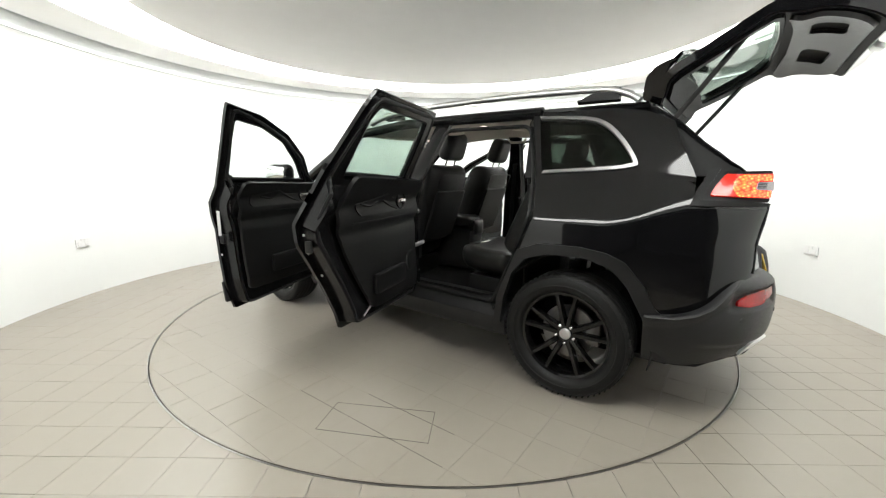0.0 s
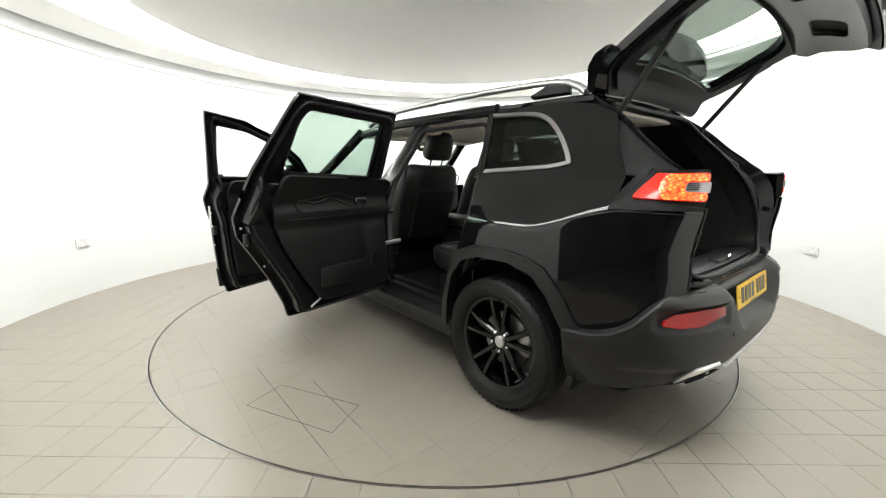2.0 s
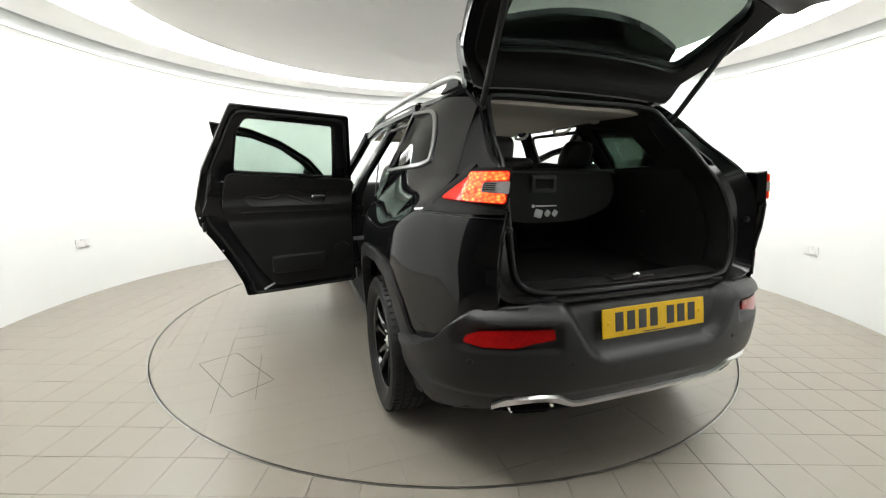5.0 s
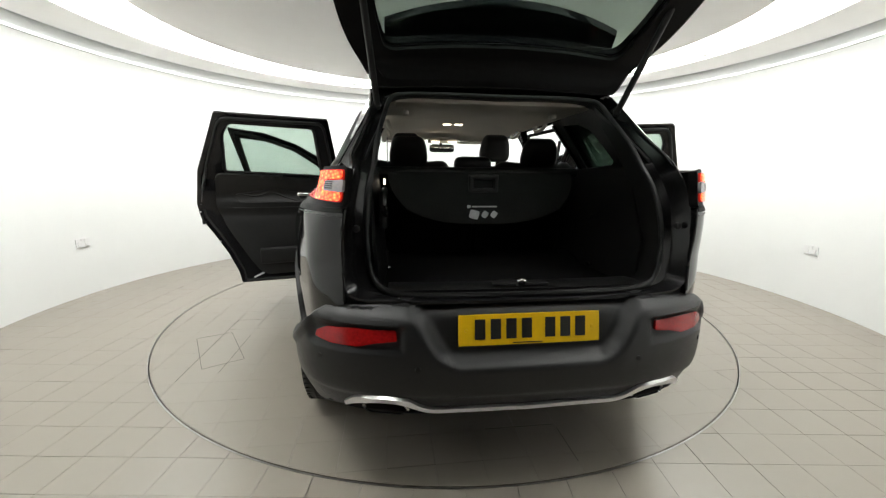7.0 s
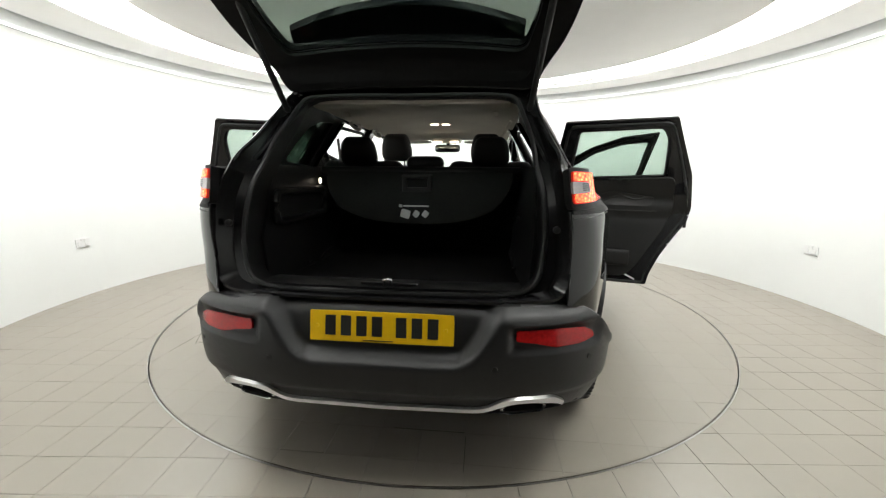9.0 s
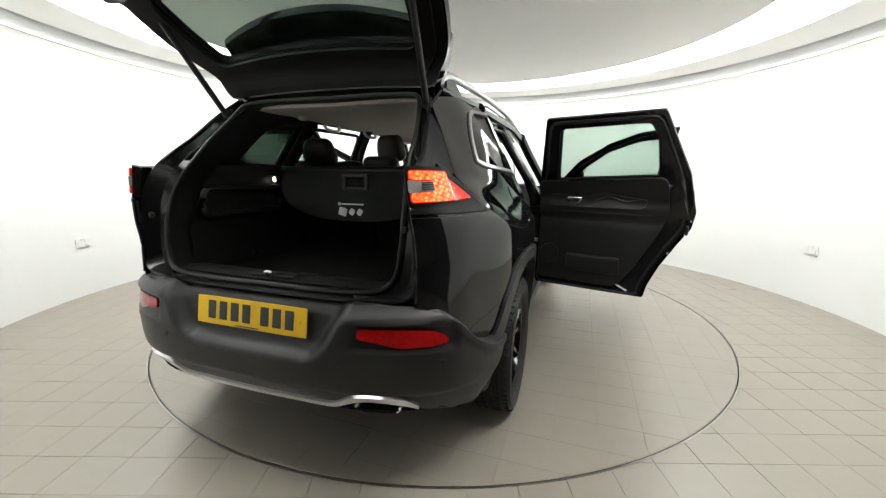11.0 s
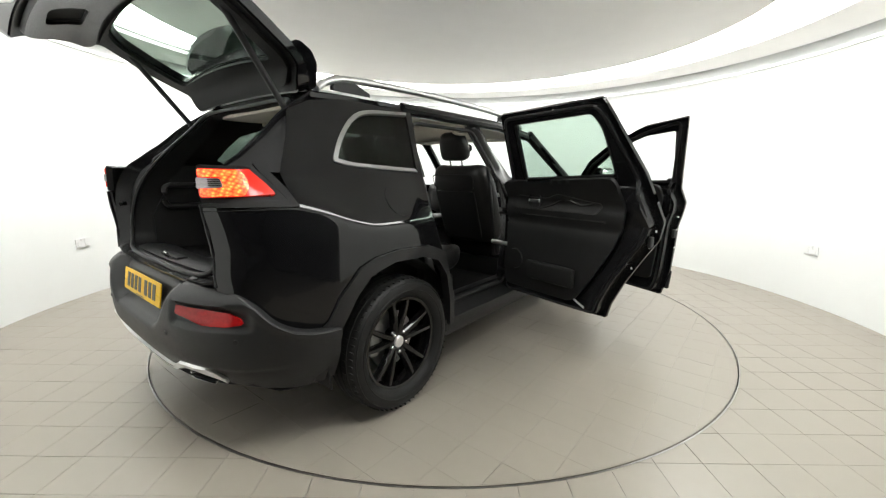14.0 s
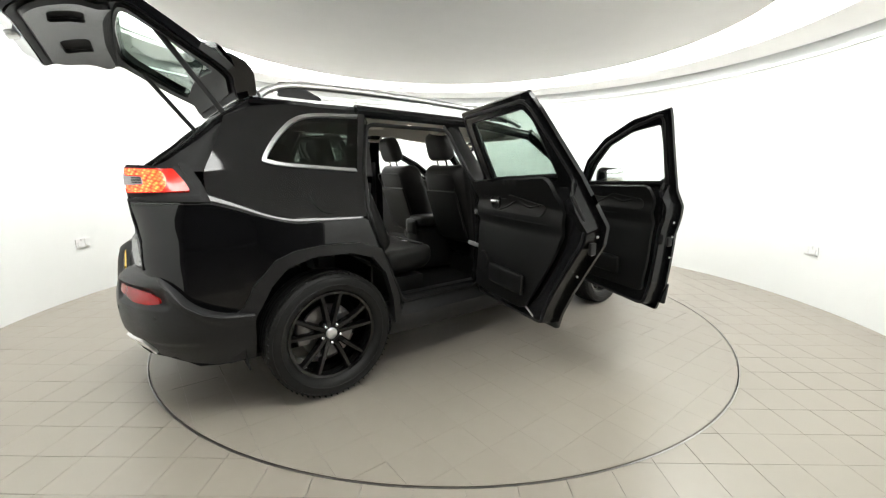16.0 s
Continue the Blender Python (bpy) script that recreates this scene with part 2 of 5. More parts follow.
def tube(pts, r, n=8, closed=False, flat=1.0, up=(0, 0, 1), cap=True):
    """A round bar along the points; flat squeezes it across up."""
    pts = [Vector(p) for p in pts]
    bm = bmesh.new()
    rings = []
    k = len(pts)
    for i, p in enumerate(pts):
        a = pts[i - 1] if (i or closed) else p
        b = pts[(i + 1) % k] if (i < k - 1 or closed) else p
        t = (b - a).normalized()
        s = t.cross(Vector(up))
        s = s.normalized() if s.length > 1e-4 else t.orthogonal().normalized()
        w = s.cross(t).normalized()
        rr = r(i / (k - 1)) if callable(r) else r
        rings.append([bm.verts.new(p + s * math.cos(2 * math.pi * j / n) * rr + w * math.sin(2 * math.pi * j / n) * rr * flat) for j in range(n)])
    for i in range(k if closed else k - 1):
        a, b = rings[i], rings[(i + 1) % k]
        for j in range(n):
            bm.faces.new((a[j], a[(j + 1) % n], b[(j + 1) % n], b[j]))
    if cap and not closed:
        bm.faces.new(rings[0][::-1])
        bm.faces.new(rings[-1])
    return bm


def curve(pts, n=8):
    """A smooth line through the points."""
    p = [Vector(q) for q in pts]
    p = [p[0] * 2 - p[1]] + p + [p[-1] * 2 - p[-2]]
    out = []
    for i in range(1, len(p) - 2):
        for j in range(n):
            t = j / n
            a, b, c, d = p[i - 1:i + 3]
            out.append(0.5 * ((2 * b) + (c - a) * t + (2 * a - 5 * b + 4 * c - d) * t * t + (3 * b - a - 3 * c + d) * t ** 3))
    return out + [p[-2]]


def loft(lines, close_u=False, thick=0.0):
    """Skin over lines of equally many points."""
    bm = bmesh.new()
    g = [[bm.verts.new(p) for p in ln] for ln in lines]
    for i in range(len(g) - 1):
        for j in range(len(g[0]) - (0 if close_u else 1)):
            k = (j + 1) % len(g[0])
            bm.faces.new((g[i][j], g[i][k], g[i + 1][k], g[i + 1][j]))
    if thick:
        bmesh.ops.recalc_face_normals(bm, faces=bm.faces)
        bmesh.ops.solidify(bm, geom=bm.faces[:], thickness=thick)
    return bm


def lathe(profile, n=48, axis="x"):
    """A ring-shaped body from (along, radius) points, round the x axis or the z axis."""
    bm = bmesh.new()
    rings = []
    for a, r in profile:
        if axis == "x":
            rings.append([bm.verts.new((a, r * math.cos(2 * math.pi * j / n), r * math.sin(2 * math.pi * j / n))) for j in range(n)])
        else:
            rings.append([bm.verts.new((r * math.cos(2 * math.pi * j / n), r * math.sin(2 * math.pi * j / n), a)) for j in range(n)])
    for i in range(len(rings) - 1):
        for j in range(n):
            bm.faces.new((rings[i][j], rings[i][(j + 1) % n], rings[i + 1][(j + 1) % n], rings[i + 1][j]))
    return bm


def join(*bms):
    out = bmesh.new()
    for b in bms:
        me = bpy.data.meshes.new("join")
        b.to_mesh(me)
        b.free()
        out.from_mesh(me)
        bpy.data.meshes.remove(me)
    return out


def moved(bm, m):
    bm.transform(m)
    return bm


# ---- the studio: a round white room with a turntable in its floor ----
ROOM_R, TABLE_R, CEIL = 3.5, 2.276, 2.45
GAP = 0.42  # half angle of the car entrance, in which the camera stands


def arc_wall(r0, r1, z0, z1, a0, a1, n=160):
    lines = []
    for i in range(n + 1):
        a = a0 + (a1 - a0) * i / n
        c, s = math.cos(a), math.sin(a)
        lines.append([(r0 * c, r0 * s, z0), (r0 * c, r0 * s, z1), (r1 * c, r1 * s, z1), (r1 * c, r1 * s, z0)])
    bm = loft(lines, close_u=True)
    bmesh.ops.holes_fill(bm, edges=bm.edges)
    return bm


def ring_slab(r0, r1, z0, z1, n=160):
    prof = [(z0, r0), (z0, r1), (z1, r1), (z1, r0), (z0, r0)]
    bm = lathe(prof, n, "z")
    bmesh.ops.remove_doubles(bm, verts=bm.verts, dist=1e-6)
    return bm


def studio():
    a0, a1 = -math.pi / 2 + GAP, 1.5 * math.pi - GAP
    tagged(part("wall_round", arc_wall(ROOM_R, ROOM_R + 0.12, -0.05, 2.322, a0, a1), WALLPAINT), "smooth white painted round studio wall", "wall", kind="structure")
    # unseen lintel over the entrance, added to bounce light back at the car
    tagged(part("wall_bounce", arc_wall(ROOM_R, ROOM_R + 0.12, 2.06, 2.322, a0 - 2 * GAP, a0, 40), WALLPAINT), "unseen white wall added above the car entrance to bounce light", "wall", kind="structure")
    whole = 2 * math.pi
    # thin grey ring: the shade under the strip light is its colour
    tagged(part("painted_shade_line", arc_wall(ROOM_R - 0.006, ROOM_R + 0.12, 2.3222, 2.3275, 0, whole), SHADEGREY), "thin grey ring painted as the shade line under the strip light", "trim", kind="structure")
    tagged(part("strip_light", arc_wall(ROOM_R - 0.003, ROOM_R + 0.12, 2.3276, 2.346, 0, whole), STRIPGLOW), "thin lit strip along the top of the wall", "strip light", kind="structure")
    tagged(part("wall_top", arc_wall(ROOM_R + 0.02, ROOM_R + 0.12, 2.3462, 2.47, 0, whole), WALLPAINT), "recessed white top of the round wall", "wall", kind="structure")
    # unlit hall behind the car entrance
    bm = join(moved(rbox(0.1, 3.6, 2.6, 0.002, 1), pose(-1.50, -5.04, 1.25)), moved(rbox(0.1, 3.6, 2.6, 0.002, 1), pose(1.50, -5.04, 1.25)),
              moved(rbox(3.1, 0.1, 2.6, 0.002, 1), pose(0, -6.89, 1.25)))
    tagged(part("wall_hall", bm, HALLPAINT, smooth=False), "dark walls of the unlit hall behind the entrance", "wall", kind="structure")
    tagged(part("ceiling_hall", moved(rbox(3.1, 3.75, 0.05, 0.002, 1), pose(0, -5.06, 2.60)), HALLPAINT, smooth=False), "dark ceiling of the unlit hall", "ceiling", kind="structure")
    bm = join(ring_slab(0.002, 2.42, CEIL, CEIL + 0.05), ring_slab(3.0, ROOM_R - 0.012, CEIL, CEIL + 0.03),
              ring_slab(2.36, 2.42, CEIL + 0.05, CEIL + 0.2), ring_slab(3.0, 3.06, CEIL + 0.05, CEIL + 0.2))
    tagged(part("ceiling", bm, CEILPAINT), "white plaster ceiling with a round light slot", "ceiling", kind="structure")
    # dark grey ring closes the gap and holds its shade as colour
    tagged(part("painted_gap_shade", ring_slab(ROOM_R - 0.03, ROOM_R + 0.1, CEIL + 0.032, CEIL + 0.05), HATCHGREY), "dark grey ring painted as the shade in the gap between wall and ceiling", "trim", kind="structure")
    tagged(part("ring_light", ring_slab(2.34, 3.08, CEIL + 0.12, CEIL + 0.14), GLOW), "bright ring light in the ceiling slot", "ceiling light", kind="structure")
    for a, z, nm in ((177.6, 0.515, "wall_socket"), (1.85, 0.515, "wall_socket")):
        s = new(nm)
        tagged(s, "white double power socket on the wall", "socket", "sockets on the wall")
        part("plate", rbox(0.012, 0.146, 0.086, 0.005, 3), SOCKET, s)
        for y in (-0.036, 0.036):
            part("outlet", rbox(0.006, 0.045, 0.045, 0.003, 2, (-0.007, y, -0.008)), SOCKET, s)
            part("switch", rbox(0.008, 0.012, 0.02, 0.003, 2, (-0.008, y * 0.5, 0.03)), SOCKET, s)
        s.matrix_basis = Matrix.Rotation(radians(a), 4, "Z") @ Matrix.Translation((ROOM_R - 0.006, 0, z))


def tile_mesh(poly, drop=0.012, c=0.0006):
    bm = bmesh.new()
    small = shrink(poly, c)
    t = [bm.verts.new((x, y, 0.0)) for x, y in small]
    m = [bm.verts.new((x, y, -c)) for x, y in poly]
    b = [bm.verts.new((x, y, -drop)) for x, y in poly]
    bm.faces.new(t)
    k = len(poly)
    for i in range(k):
        j = (i + 1) % k
        bm.faces.new((t[j], t[i], m[i], m[j]))
        bm.faces.new((m[j], m[i], b[i], b[j]))
    return bm


def clip_round(poly, r, keep_in):
    """What of a small convex outline lies inside (or outside) the circle of radius r."""
    pts = dense(poly, 0.003)
    ok = [(math.hypot(*p) <= r) == keep_in for p in pts]
    if all(ok):
        return poly
    if not any(ok):
        return None
    k = len(pts)
    start = next(i for i in range(k) if ok[i] and not ok[i - 1])
    run = []
    for i in range(k):
        if not ok[(start + i) % k]:
            break
        run.append(pts[(start + i) % k])
    if len(run) < 4:
        return None
    a0, a1 = math.atan2(run[-1][1], run[-1][0]), math.atan2(run[0][1], run[0][0])
    d = (a1 - a0 + math.pi) % (2 * math.pi) - math.pi
    arc = [(r * math.cos(a0 + d * i / 6), r * math.sin(a0 + d * i / 6)) for i in range(7)]
    thin = [run[0]] + [p for i, p in enumerate(run[1:-1], 1) if abs((Vector(run[i]) - Vector(run[i - 1])).normalized().dot((Vector(run[i + 1]) - Vector(run[i])).normalized())) < 0.999] + [run[-1]]
    out = thin + arc
    clean = [p for i, p in enumerate(out) if (Vector(p) - Vector(out[i - 1])).length > 0.0015]
    area = abs(sum(clean[i - 1][0] * clean[i][1] - clean[i][0] * clean[i - 1][1] for i in range(len(clean)))) / 2
    return clean if len(clean) > 2 and area > 0.00004 else None


def tiling(parent, pitch, x0, y0, test, near, wide, tight, loose, limit=300):
    """Square tiles with uneven joints: those nearest to the point near as pieces, the rest joined.
    loose: the share of tiles with the wide joint."""
    rng = random.Random(11)
    kinds = []
    for g in (tight, wide):
        half = (pitch - g) / 2
        kinds.append([(-half, -half), (half, -half), (half, half), (-half, half)])
    todo = []
    n = int(4.6 / pitch)
    for i in range(-n, n + 1):
        for j in range(-n, n + 1):
            cx, cy = x0 + i * pitch, y0 + j * pitch
            k = 1 if rng.random() < loose else 0
            poly = test([(cx + x, cy + y) for x, y in kinds[k]])
            if poly:
                todo.append((math.hypot(cx - near[0], cy - near[1]), cx, cy, poly, k))
    todo.sort(key=lambda q: q[0])
    shared = [finish(tile_mesh(full), "tile", TILE, False) for full in kinds]
    rest = bmesh.new()
    for n, (d, cx, cy, poly, k) in enumerate(todo):
        loc = [(x - cx, y - cy) for x, y in poly]
        whole = len(poly) == 4 and max(abs(a[0] - b[0]) + abs(a[1] - b[1]) for a, b in zip(loc, kinds[k])) < 1e-6
        if n < limit:
            ob = new("tile", shared[k] if whole else finish(tile_mesh(loc), "tile", TILE, False))
            ob.parent = parent
            ob.location = (cx, cy, 0)
        else:
            b = tile_mesh(poly)
            me = bpy.data.meshes.new("t")
            b.to_mesh(me)
            b.free()
            rest.from_mesh(me)
            bpy.data.meshes.remove(me)
    if len(rest.verts):
        tagged(part("tile_field", rest, TILE, parent, smooth=False), "far beige stone tiles", kind="stuff")
    else:
        rest.free()


# ---- the car: its side surface, by distance along the side (front to rear, round the corner) and height ----
_px = spline([-3.1, -2.963, -2.72, -2.513, -2.392, -2.298, -2.205, -2.119, -2.033, -1.95, -1.7, -1.5, -1.2, -0.6, 0, 0.6, 1.2, 1.6, 1.9, 2.1, 2.25],
             [-0.14, 0, 0.24, 0.45, 0.57, 0.66, 0.735, 0.785, 0.817, 0.838, 0.885, 0.905, 0.912, 0.915, 0.915, 0.912, 0.90, 0.87, 0.79, 0.70, 0.58])
_py = spline([-3.1, -2.963, -2.72, -2.513, -2.392, -2.298, -2.205, -2.119, -2.033, -1.95], [-2.296, -2.296, -2.291, -2.28, -2.262, -2.235, -2.18, -2.11, -2.03, -1.95])
_g = spline([0.2, 0.3, 0.45, 0.7, 0.9, 1.05, 1.12, 1.22, 1.3, 1.42, 1.55, 1.64], [0.91, 0.94, 0.962, 0.985, 0.99, 0.978, 0.952, 0.888, 0.8365, 0.759, 0.675, 0.60])


def flare(u):
    """How far the flank swells over the rear wheel."""
    return 0.030 * step(-0.75, -1.45, u) * step(-2.08, -1.78, u)


def haunch(u, z):
    """Half width over the rear wheel: an upright flank, a rising shoulder edge, then the leaning pillar."""
    shoulder = 0.967 + 0.118 * step(-1.60, -2.03, u)
    flank = _px(u) * _g(min(z, 0.967)) + 0.013 * step(-2.28, -2.12, u) + flare(u)
    at = _px(u) * _g(0.967) + 0.013 + flare(u)
    lean = 0.06 * step(-1.55, -1.92, u)
    tuck = 0.018 * step(-1.1, -1.3, u) + 0.022 * step(-1.45, -1.85, u)
    top = _px(u) * _g(1.2) - tuck
    if z > 1.2:
        return _px(u) * _g(z) - tuck - lean * (z - 1.2)
    slope = (at - top) / (1.2 - shoulder)
    line = top + slope * (1.2 - z)
    k = slope * (0.014 + 0.026 * step(-1.55, -1.95, u))
    h = max(k - abs(flank - line), 0) / k
    return min(flank, line) - h * h * k / 4


def side(s):
    """The body's side surface; s is 1 for the right-hand side, -1 for the left."""
    def f(u, z):
        g = _g(z)
        if z > 1.1:
            g += (max(g, 0.95) - g) * 0.65 * step(-2.06, -2.16, u) * step(1.42, 1.25, z)
        x = _px(u) * g
        y = u if u > -1.95 else _py(u)
        x += 0.013 * min(max((1.104 - z) / 0.038, 0), 1) * step(-2.28, -2.12, u) if u < -1.9 else 0.013 * min(max((0.984 - z) / 0.038, 0), 1)
        x += flare(u) * step(1.18, 0.98, z)
        if -2.16 < u < -1.1:
            x += (haunch(u, z) - x) * step(-1.1, -1.32, u) * step(-2.16, -2.07, u)
        # hollow below the tail lamp, which stands proud
        y += float(np.interp(z, [0.74, 0.80, 0.90, 0.98, 1.06, 1.23, 1.30], [0.0, -0.004, 0.002, -0.008, -0.021, -0.021, 0.0])) * step(-2.06, -2.24, u)
        if z > 1.23:
            y += (z - 1.1) * 0.35 * step(-1.9, -2.2, u) * step(1.23, 1.29, z)
        return (s * x, y, z)
    return f


def sided(bm, s):
    """The mirrored twin for the other side."""
    if s < 0:
        bmesh.ops.scale(bm, vec=(-1, 1, 1), verts=bm.verts)
        bmesh.ops.reverse_faces(bm, faces=bm.faces)
    return bm


SIDE = R = side(1)
AXLE_R, AXLE_F, HUB = -1.463, 1.237, 0.346

QUARTER = [(-1.055, 1.58), (-1.70, 1.588), (-1.84, 1.490), (-1.885, 1.372), (-1.945, 1.265), (-1.975, 1.20), (-1.985, 1.115), (-2.02, 1.085), (-2.295, 1.085), (-2.295, 0.755), (-2.2, 0.725), (-2.14, 0.63),
           (-2.08, 0.57), (-2.03, 0.53), (-1.97, 0.51), (-1.90, 0.51), (-1.84, 0.69), (-1.74, 0.79), (-1.59, 0.832), (-1.32, 0.838), (-1.20, 0.80), (-1.27, 0.98), (-1.225, 1.22), (-1.11, 1.54)]
QWIN = [(-1.15, 1.537), (-1.40, 1.522), (-1.53, 1.484), (-1.635, 1.39), (-1.715, 1.278), (-1.70, 1.25), (-1.59, 1.232), (-1.252, 1.212)]
QWIN_IN = [(-1.165, 1.513), (-1.395, 1.498), (-1.512, 1.463), (-1.612, 1.376), (-1.683, 1.282), (-1.672, 1.269), (-1.58, 1.254), (-1.262, 1.235)]
ARCH_OUT = [(-1.93, 0.545), (-1.945, 0.31), (-1.905, 0.31), (-1.885, 0.38), (-1.835, 0.535), (-1.765, 0.672), (-1.69, 0.757), (-1.56, 0.799), (-1.37, 0.796), (-1.245, 0.757), (-1.16, 0.66), (-1.105, 0.50), (-1.08, 0.33),
            (-1.035, 0.33), (-1.065, 0.51), (-1.19, 0.80), (-1.32, 0.848), (-1.53, 0.853), (-1.66, 0.834), (-1.745, 0.797), (-1.84, 0.685), (-1.89, 0.58)]


def ring_strip(pts_out, pts_in, surf, lift, thick):
    """A raised strip between two open lines on a surface."""
    bm = bmesh.new()
    e = 0.004
    rows = []
    for a, b in zip(pts_out, pts_in):
        row = []
        for (u, v), h in ((a, 0), (a, lift), (b, lift), (b, 0)):
            p = Vector(surf(u, v))
            n = (Vector(surf(u + e, v)) - Vector(surf(u - e, v))).cross(Vector(surf(u, v + e)) - Vector(surf(u, v - e))).normalized()
            row.append(bm.verts.new(p + n * (h if h else -thick)))
        rows.append(row)
    for i in range(len(rows) - 1):
        for j in range(4):
            k = (j + 1) % 4
            bm.faces.new((rows[i][j], rows[i][k], rows[i + 1][k], rows[i + 1][j]))
    bm.faces.new(rows[0])
    bm.faces.new(rows[-1][::-1])
    return bm


def fine(pts, n=6):
    return [(p.x, p.y) for p in curve([(a, b, 0) for a, b in pts], n)]


def tail_lamp(car, s):
    def R(u, z):
        return SIDE(-2.0 + (u + 2.0) * 0.785, z)

    base = rounded([(-2.00, 1.095), (-2.03, 1.15), (-2.085, 1.228), (-2.365, 1.233), (-2.37, 1.095)], 0.02)
    lamp = part("tail_lamp", sided(panel(base, R, 0.03, cell=0.03, lift=0.004), s), GATETRIM, car, "red tail lamp with lit segments", angle=50)
    lens = rounded([(-2.052, 1.118), (-2.075, 1.163), (-2.12, 1.215), (-2.355, 1.221), (-2.36, 1.112)], 0.015)
    lit = rounded([(-2.175, 1.117), (-2.155, 1.15), (-2.165, 1.185), (-2.19, 1.213), (-2.352, 1.217), (-2.352, 1.19), (-2.262, 1.188), (-2.252, 1.172), (-2.256, 1.148), (-2.352, 1.146), (-2.354, 1.116)], 0.012)
    part("red_lens", sided(panel(lens, R, 0.012, cell=0.02, lift=0.012), s), REDGLOW, lamp, "glowing red lens")
    part("lit_lens", sided(panel(lit, R, 0.006, cell=0.02, lift=0.0145), s), REDCELLS, lamp, "brightly lit red segment")
    cl = part("clear_lens", sided(panel(rounded([(-2.25, 1.15), (-2.255, 1.182), (-2.362, 1.187), (-2.364, 1.146)], 0.008), R, 0.012, cell=0.02, lift=0.016), s), CLEARLENS, lamp, "clear reversing lens")
    for i in range(4):
        part("lens_slat", sided(ring_strip([(-2.258 - 0.006 * k, 1.1565 + i * 0.0068 + 0.003) for k in range(9)], [(-2.258 - 0.006 * k, 1.1565 + i * 0.0068) for k in range(9)], R, 0.018, 0.0), s), TRIM, cl)
    # gloss black surround between lamp and quarter panel
    part("lamp_surround", sided(panel(rounded([(-1.965, 1.075), (-1.985, 1.14), (-2.03, 1.235), (-2.09, 1.245), (-2.04, 1.16), (-2.01, 1.10), (-2.37, 1.092), (-2.37, 1.078)], 0.006), R, 0.012, cell=0.03, lift=0.006), s), GATETRIM, lamp)
    # thin grey strip stands in for the reflection along the ledge below the lamp
    part("lower_trim", sided(ring_strip(fine([(-1.97, 1.068), (-2.1, 1.07), (-2.25, 1.068), (-2.37, 1.066)]), fine([(-1.97, 1.0655), (-2.1, 1.0675), (-2.25, 1.0655), (-2.37, 1.0635)]), R, 0.003, 0.004), s), HATCHGREY, lamp)


def quarter(car, s):
    q = part("quarter_panel", sided(panel(QUARTER, R, 0.02, [QWIN], cell=0.0175), s), PAINT, car, "gloss black rear quarter panel", angle=40)
    a, b = fine(QWIN), fine(QWIN_IN)
    b = [(p[0] * 0.3 + q[0] * 0.7, p[1] * 0.3 + q[1] * 0.7) for p, q in zip(a, b)]
    part("window_trim", sided(ring_strip(a, b, R, 0.008, 0.015), s), TRIMSILVER, q, "satin chrome window surround")
    part("quarter_glass", sided(panel(QWIN, R, 0.004, cell=0.06, lift=-0.008), s), PRIVACY, q, "dark privacy glass")
    if s > 0:
        circ = [(-1.46 + 0.075 * math.cos(i * math.pi / 16), 1.08 + 0.075 * math.sin(i * math.pi / 16)) for i in range(32)]
        part("fuel_flap", sided(panel(circ, R, 0.01, cell=0.03, lift=0.0025), s), PAINT, q, "round fuel flap")

    def arch_surf(u, z):
        x, y, zz = R(u, z)
        return (x + 0.014, y, zz)
    part("wheel_arch_trim", sided(panel(ARCH_OUT, arch_surf, 0.05, cell=0.03), s), CLAD, car, "matt dark grey arch cladding", angle=50)
    # black jamb between the pillar's edge and the tailgate aperture
    pa = [R(u, z) for u, z in ((-1.82, 1.505), (-1.883, 1.372), (-1.918, 1.31), (-1.943, 1.265), (-1.968, 1.21))]
    pb = [(0.55, -1.80, 1.52), (0.588, -1.985, 1.37), (0.606, -2.05, 1.32), (0.618, -2.09, 1.285), (0.622, -2.16, 1.228)]
    rows = []
    for p, q in zip(curve(pa, 4), curve(pb, 4)):
        rows.append([p - Vector((0.004, 0, 0)), p * 0.75 + q * 0.25 - Vector((0.02, 0, 0.008)), p * 0.3 + q * 0.7 - Vector((0.012, 0, 0.004)), q])
    part("pillar_jamb", sided(loft(rows, thick=0.006), s), GATETRIM, car, "black jamb beside the tailgate", angle=50)
    # inner wheel house
    pr = []
    for i in range(19):
        a = math.pi * (-0.08 + 1.16 * i / 18)
        pr.append([(x, AXLE_R + 0.43 * math.cos(a), HUB + 0.015 + 0.43 * math.sin(a) * (1 if math.sin(a) > 0 else 1)) for x in (0.5, 0.6, 0.72, 0.80, 0.855)])
    part("wheel_house", sided(loft(pr, thick=0.006), s), DARK, car, "black wheel house liner")
    part("tail_corner_trim", sided(tube(curve([R(-2.297, 1.09), R(-2.30, 1.0), R(-2.30, 0.9), R(-2.297, 0.77)], 4), 0.007), s), INNER, car)


